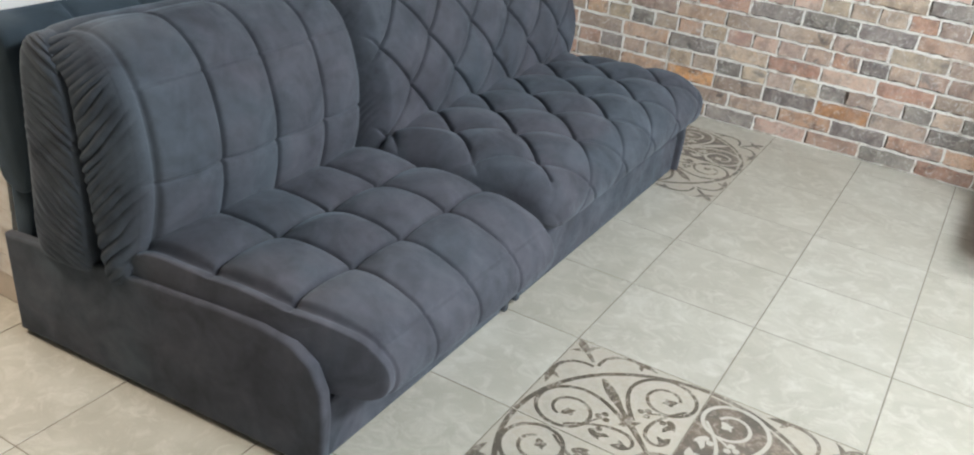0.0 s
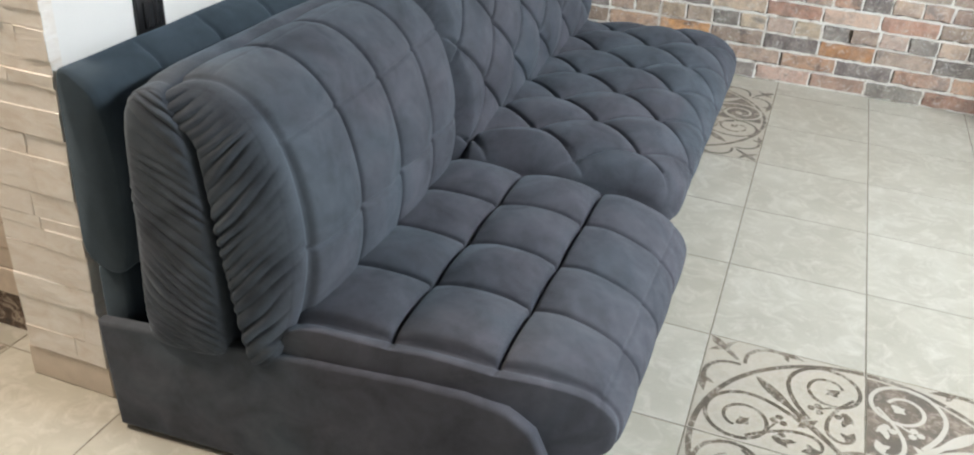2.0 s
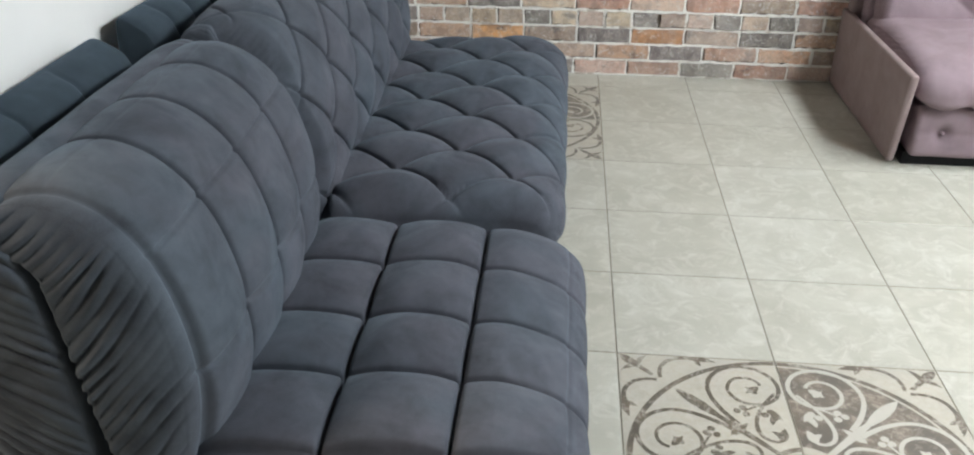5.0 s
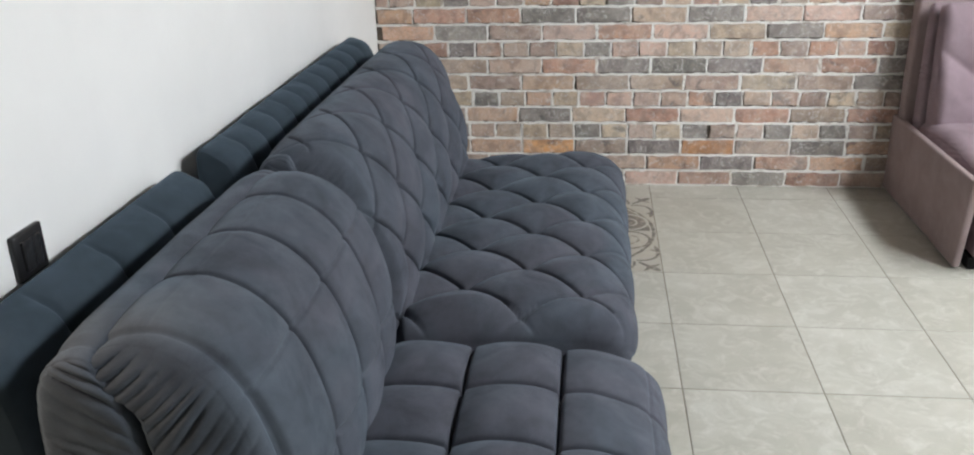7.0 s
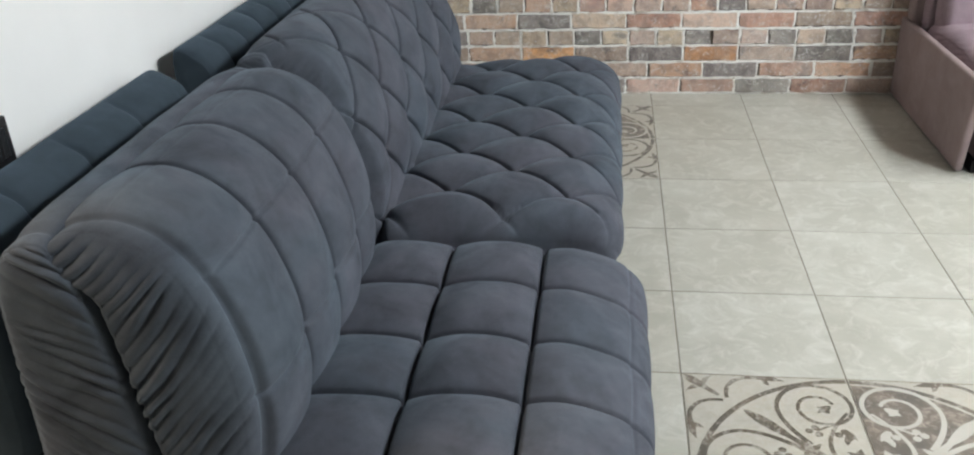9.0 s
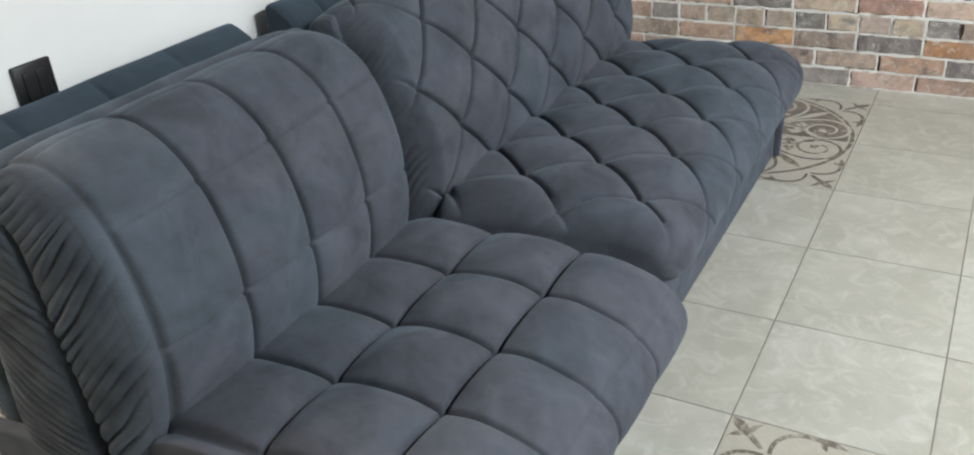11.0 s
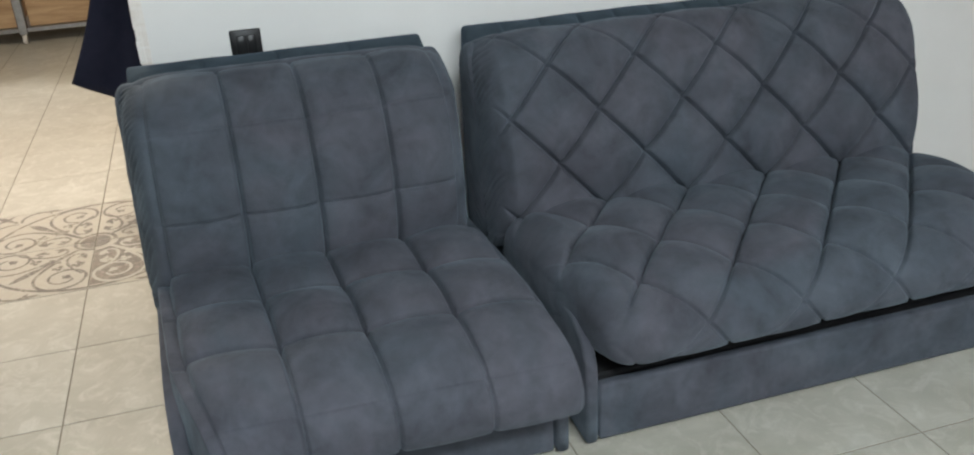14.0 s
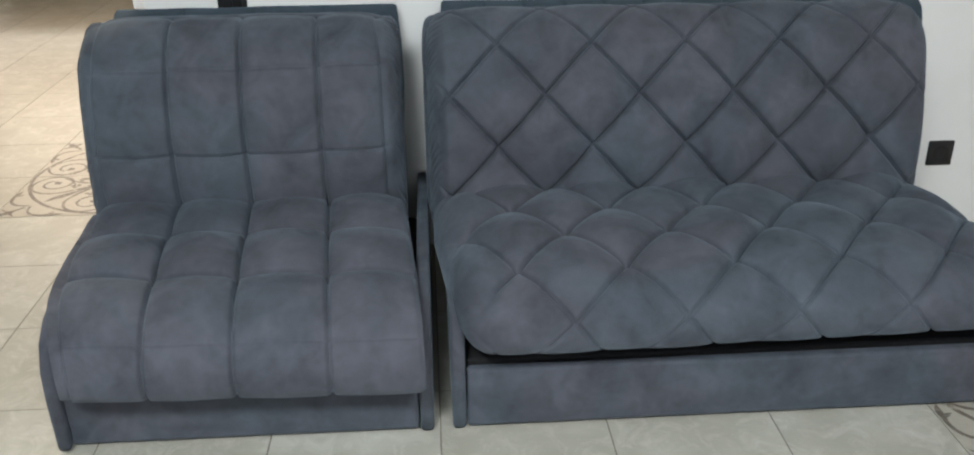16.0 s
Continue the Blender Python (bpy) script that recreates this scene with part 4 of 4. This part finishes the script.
def tile_mesh():
    g = T / 2 - 0.0017
    e = 0.0009
    verts = [(-g, -g, -0.006), (g, -g, -0.006), (g, g, -0.006), (-g, g, -0.006),
             (-g, -g, -e), (g, -g, -e), (g, g, -e), (-g, g, -e),
             (-g + e, -g + e, 0), (g - e, -g + e, 0), (g - e, g - e, 0), (-g + e, g - e, 0)]
    faces = [(8, 9, 10, 11)]
    for a in (0, 4):
        for i in range(4):
            j = (i + 1) % 4
            faces.append((a + i, a + j, a + j + 4, a + i + 4))
    return mesh_of("tile", verts, faces, M_tile, False)


TILE = tile_mesh()
MEDALLIONS = {(1, -1): "near", (-1, 4): "far", (-5, -3): "rear"}
TILES = {}


def lay_tiles():
    rest_v, rest_f = [], []
    base = [tuple(v.co) for v in TILE.vertices]
    polys = [tuple(p.vertices) for p in TILE.polygons]
    for i in range(-18, 13):
        for j in range(-15, 6):
            cx, cy = (i + 0.5) * T, (j + 0.5) * T
            if cx - T / 2 < FLOOR_X0 + 0.01 and cx + T / 2 < FLOOR_X0:
                continue
            if -8 <= i <= 5 and -6 <= j <= 5:
                ob = new("tile", TILE)
                ob.parent = floor
                ob.location = (cx, cy, 0)
                TILES[(i, j)] = ob
            else:
                n = len(rest_v)
                rest_v.extend((x + cx, y + cy, z) for x, y, z in base)
                rest_f.extend(tuple(n + k for k in p) for p in polys)
    tagged(part_mesh("tile_field", mesh_of("tile_field", rest_v, rest_f, M_tile, False), floor), kind="stuff")


lay_tiles()


class Print:
    """Flat printed shapes on one tile; u and v run from the medallion's middle to its outer corner."""

    def __init__(self, z):
        self.v, self.f, self.z = [], [], z
        self.lift, self.count = [], 0

    def level(self):
        """Gives the newest shape a level of its own."""
        self.count += 1
        self.lift += [self.count * 0.000012] * (len(self.v) - len(self.lift))

    def ribbon(self, pts, w0, w1):
        pts = np.array(pts, float)
        t = np.gradient(pts, axis=0)
        t /= np.maximum(np.linalg.norm(t, axis=1, keepdims=True), 1e-9)
        n = np.stack([-t[:, 1], t[:, 0]], 1)
        w = np.linspace(w0, w1, len(pts))[:, None] * 0.68
        a, b = pts + n * w, pts - n * w
        s = len(self.v)
        for p, q in zip(a, b):
            self.v += [tuple(p), tuple(q)]
        for k in range(len(pts) - 1):
            self.f.append((s + 2 * k, s + 2 * k + 1, s + 2 * k + 3, s + 2 * k + 2))
        self.level()

    def leaf(self, a, b, width, bend=0.0):
        a, b = np.array(a), np.array(b)
        d = b - a
        n = np.array([-d[1], d[0]]) / np.linalg.norm(d)
        left, right = [], []
        for t in np.linspace(0, 1, 13):
            c = a + d * t + n * bend * math.sin(math.pi * t)
            w = width * math.sin(math.pi * t ** 0.8) * 0.5
            left.append(tuple(c + n * w))
            right.append(tuple(c - n * w))
        s = len(self.v)
        for p, q in zip(left, right):
            self.v += [p, q]
        for k in range(12):
            self.f.append((s + 2 * k, s + 2 * k + 1, s + 2 * k + 3, s + 2 * k + 2))
        self.level()

    def blob(self, c, r):
        s = len(self.v)
        for k in range(10):
            self.v.append((c[0] + r * math.cos(k * 0.628), c[1] + r * math.sin(k * 0.628)))
        self.f.append(tuple(range(s, s + 10)))
        self.level()

    def fan(self, r0, r1, a0=0.0, a1=90.0):
        ang = [radians(a) for a in np.linspace(a0, a1, 24)]
        s = len(self.v)
        for a in ang:
            self.v += [(r0 * math.cos(a), r0 * math.sin(a)), (r1 * math.cos(a), r1 * math.sin(a))]
        for k in range(23):
            self.f.append((s + 2 * k, s + 2 * k + 1, s + 2 * k + 3, s + 2 * k + 2))
        self.level()

    def both(self, draw):
        """Draws a shape and its mirror image across the diagonal."""
        n, m = len(self.v), len(self.f)
        draw()
        v, f = self.v[n:], self.f[m:]
        shift = len(self.v) - n
        self.v += [(b, a) for a, b in v]
        self.f += [tuple(k + shift for k in p[::-1]) for p in f]
        self.lift += [z + 0.000006 for z in self.lift[n:]]

    def mesh(self, material, su, sv, centre):
        """su, sv: the signs by which the quarter is turned; centre: the medallion's middle seen from the tile."""
        lim = T / 2 - 0.003
        out = []
        lift = self.lift + [0.0] * (len(self.v) - len(self.lift))
        for (u, v), up in zip(self.v, lift):
            x, y = centre[0] + su * u, centre[1] + sv * v
            out.append((max(-lim, min(lim, x)), max(-lim, min(lim, y)), self.z + up))
        faces = self.f if su * sv > 0 else [p[::-1] for p in self.f]
        return mesh_of("scroll_print", out, faces, material, False)


def bezier(a, b, c, d, n=24):
    a, b, c, d = map(np.array, (a, b, c, d))
    return [a * (1 - t) ** 3 + 3 * b * t * (1 - t) ** 2 + 3 * c * t * t * (1 - t) + d * t ** 3 for t in np.linspace(0, 1, n)]


def spiral(c, r0, r1, a0, turns, n=60):
    out = []
    for t in np.linspace(0, 1, n):
        r = r0 + (r1 - r0) * t ** 0.85
        a = radians(a0) + turns * 2 * math.pi * t
        out.append((c[0] + r * math.cos(a), c[1] + r * math.sin(a)))
    return out


def scrolls(p, k=1.0):
    """The scrollwork inside the ring: two volutes, a long bud, trefoils, low scrolls and a tie."""
    def trefoil(x, y):
        for d in ((0.0, 0.012), (0.012, -0.003), (-0.011, -0.007)):
            p.blob((x + d[0], y + d[1]), 0.0095 * k)

    def half():
        curl = spiral((0.282, 0.085), 0.099, 0.033, 85, -1.42)
        p.ribbon(bezier((0.146, 0.128), (0.185, 0.158), (0.24, 0.192), curl[0]), 0.010 * k, 0.008 * k)
        p.ribbon(curl, 0.0085 * k, 0.0065 * k)
        p.leaf((0.290, 0.060), (0.262, 0.094), 0.020 * k)
        p.leaf((0.262, 0.066), (0.286, 0.092), 0.018 * k)
        p.blob((0.276, 0.078), 0.011 * k)
        p.ribbon(bezier((0.266, 0.026), (0.215, 0.068), (0.165, 0.094), (0.125, 0.086)), 0.006 * k, 0.008 * k)
        p.ribbon(bezier((0.125, 0.086), (0.100, 0.082), (0.082, 0.056), (0.100, 0.034)), 0.008 * k, 0.006 * k)
        p.leaf((0.094, 0.040), (0.140, 0.024), 0.024 * k)
        p.leaf((0.112, 0.034), (0.128, 0.056), 0.014 * k)
        trefoil(0.195, 0.113)
        p.ribbon(bezier((0.196, 0.108), (0.205, 0.095), (0.215, 0.075), (0.226, 0.058)), 0.004 * k, 0.005 * k)
        trefoil(0.185, 0.050)
        p.leaf((0.205, 0.052), (0.168, 0.024), 0.020 * k)
        p.leaf((0.176, 0.046), (0.150, 0.050), 0.014 * k)
    p.both(half)
    p.leaf((0.266, 0.266), (0.150, 0.150), 0.030 * k)
    p.ribbon([(0.175, 0.175), (0.135, 0.135)], 0.010 * k, 0.014 * k)
    p.leaf((0.152, 0.106), (0.106, 0.152), 0.022 * k)
    p.ribbon([(0.124, 0.124), (0.055, 0.055)], 0.014 * k, 0.009 * k)


def corner(p):
    def half():
        p.ribbon(bezier((0.306, 0.296), (0.360, 0.304), (0.400, 0.268), (0.389, 0.205)), 0.007, 0.009)
        p.leaf((0.392, 0.235), (0.380, 0.150), 0.022, 0.004)
        p.leaf((0.390, 0.206), (0.360, 0.190), 0.014)
        p.leaf((0.345, 0.350), (0.394, 0.325), 0.014, 0.008)
    p.both(half)
    p.ribbon([(0.314, 0.314), (0.352, 0.352)], 0.008, 0.012)
    p.leaf((0.394, 0.394), (0.340, 0.340), 0.026)


def print_quarter(tile, centre, su, sv, dark):
    ground = Print(0.0004)
    ground.fan(0.0, 0.40, 0, 90)
    ground.v.append((0.40, 0.40))
    tip = len(ground.v) - 1
    rim = [2 * k + 1 for k in range(24)]
    for a, b in zip(rim, rim[1:]):
        ground.f.append((a, tip, b))
    part_mesh("print_ground", ground.mesh(M_pale, su, sv, centre), tile)
    ink = Print(0.0010)
    ink.fan(0.381, 0.395, 0.5, 89.5)
    corner(ink)
    if not dark:
        scrolls(ink)
        ink.fan(0.064, 0.078, 0, 90)
        part_mesh("scroll_print", ink.mesh(M_ink, su, sv, centre), tile)
    else:
        part_mesh("scroll_print", ink.mesh(M_ink, su, sv, centre), tile)
        disc = Print(0.0007)
        disc.fan(0.082, 0.374, 0, 90)
        part_mesh("dark_ground", disc.mesh(M_dark_ground, su, sv, centre), tile)
        light = Print(0.0011)
        scrolls(light, 1.05)
        part_mesh("scroll_print", light.mesh(M_cream, su, sv, centre), tile)
    hub = Print(0.0020)
    hub.fan(0.0, 0.055, 0, 90)
    part_mesh("hub_print", hub.mesh(M_dark_ground, su, sv, centre), tile)


for (mi, mj), which in MEDALLIONS.items():
    for di, dj in ((-1, 0), (0, 0), (-1, -1), (0, -1)):
        host = TILES.get((mi + di, mj + dj))
        if host is None:
            continue
        su, sv = (1 if di == 0 else -1), (1 if dj == 0 else -1)
        mid = (-su * T / 2, -sv * T / 2)
        print_quarter(host, mid, su, sv, (di, dj) == (0, 0))
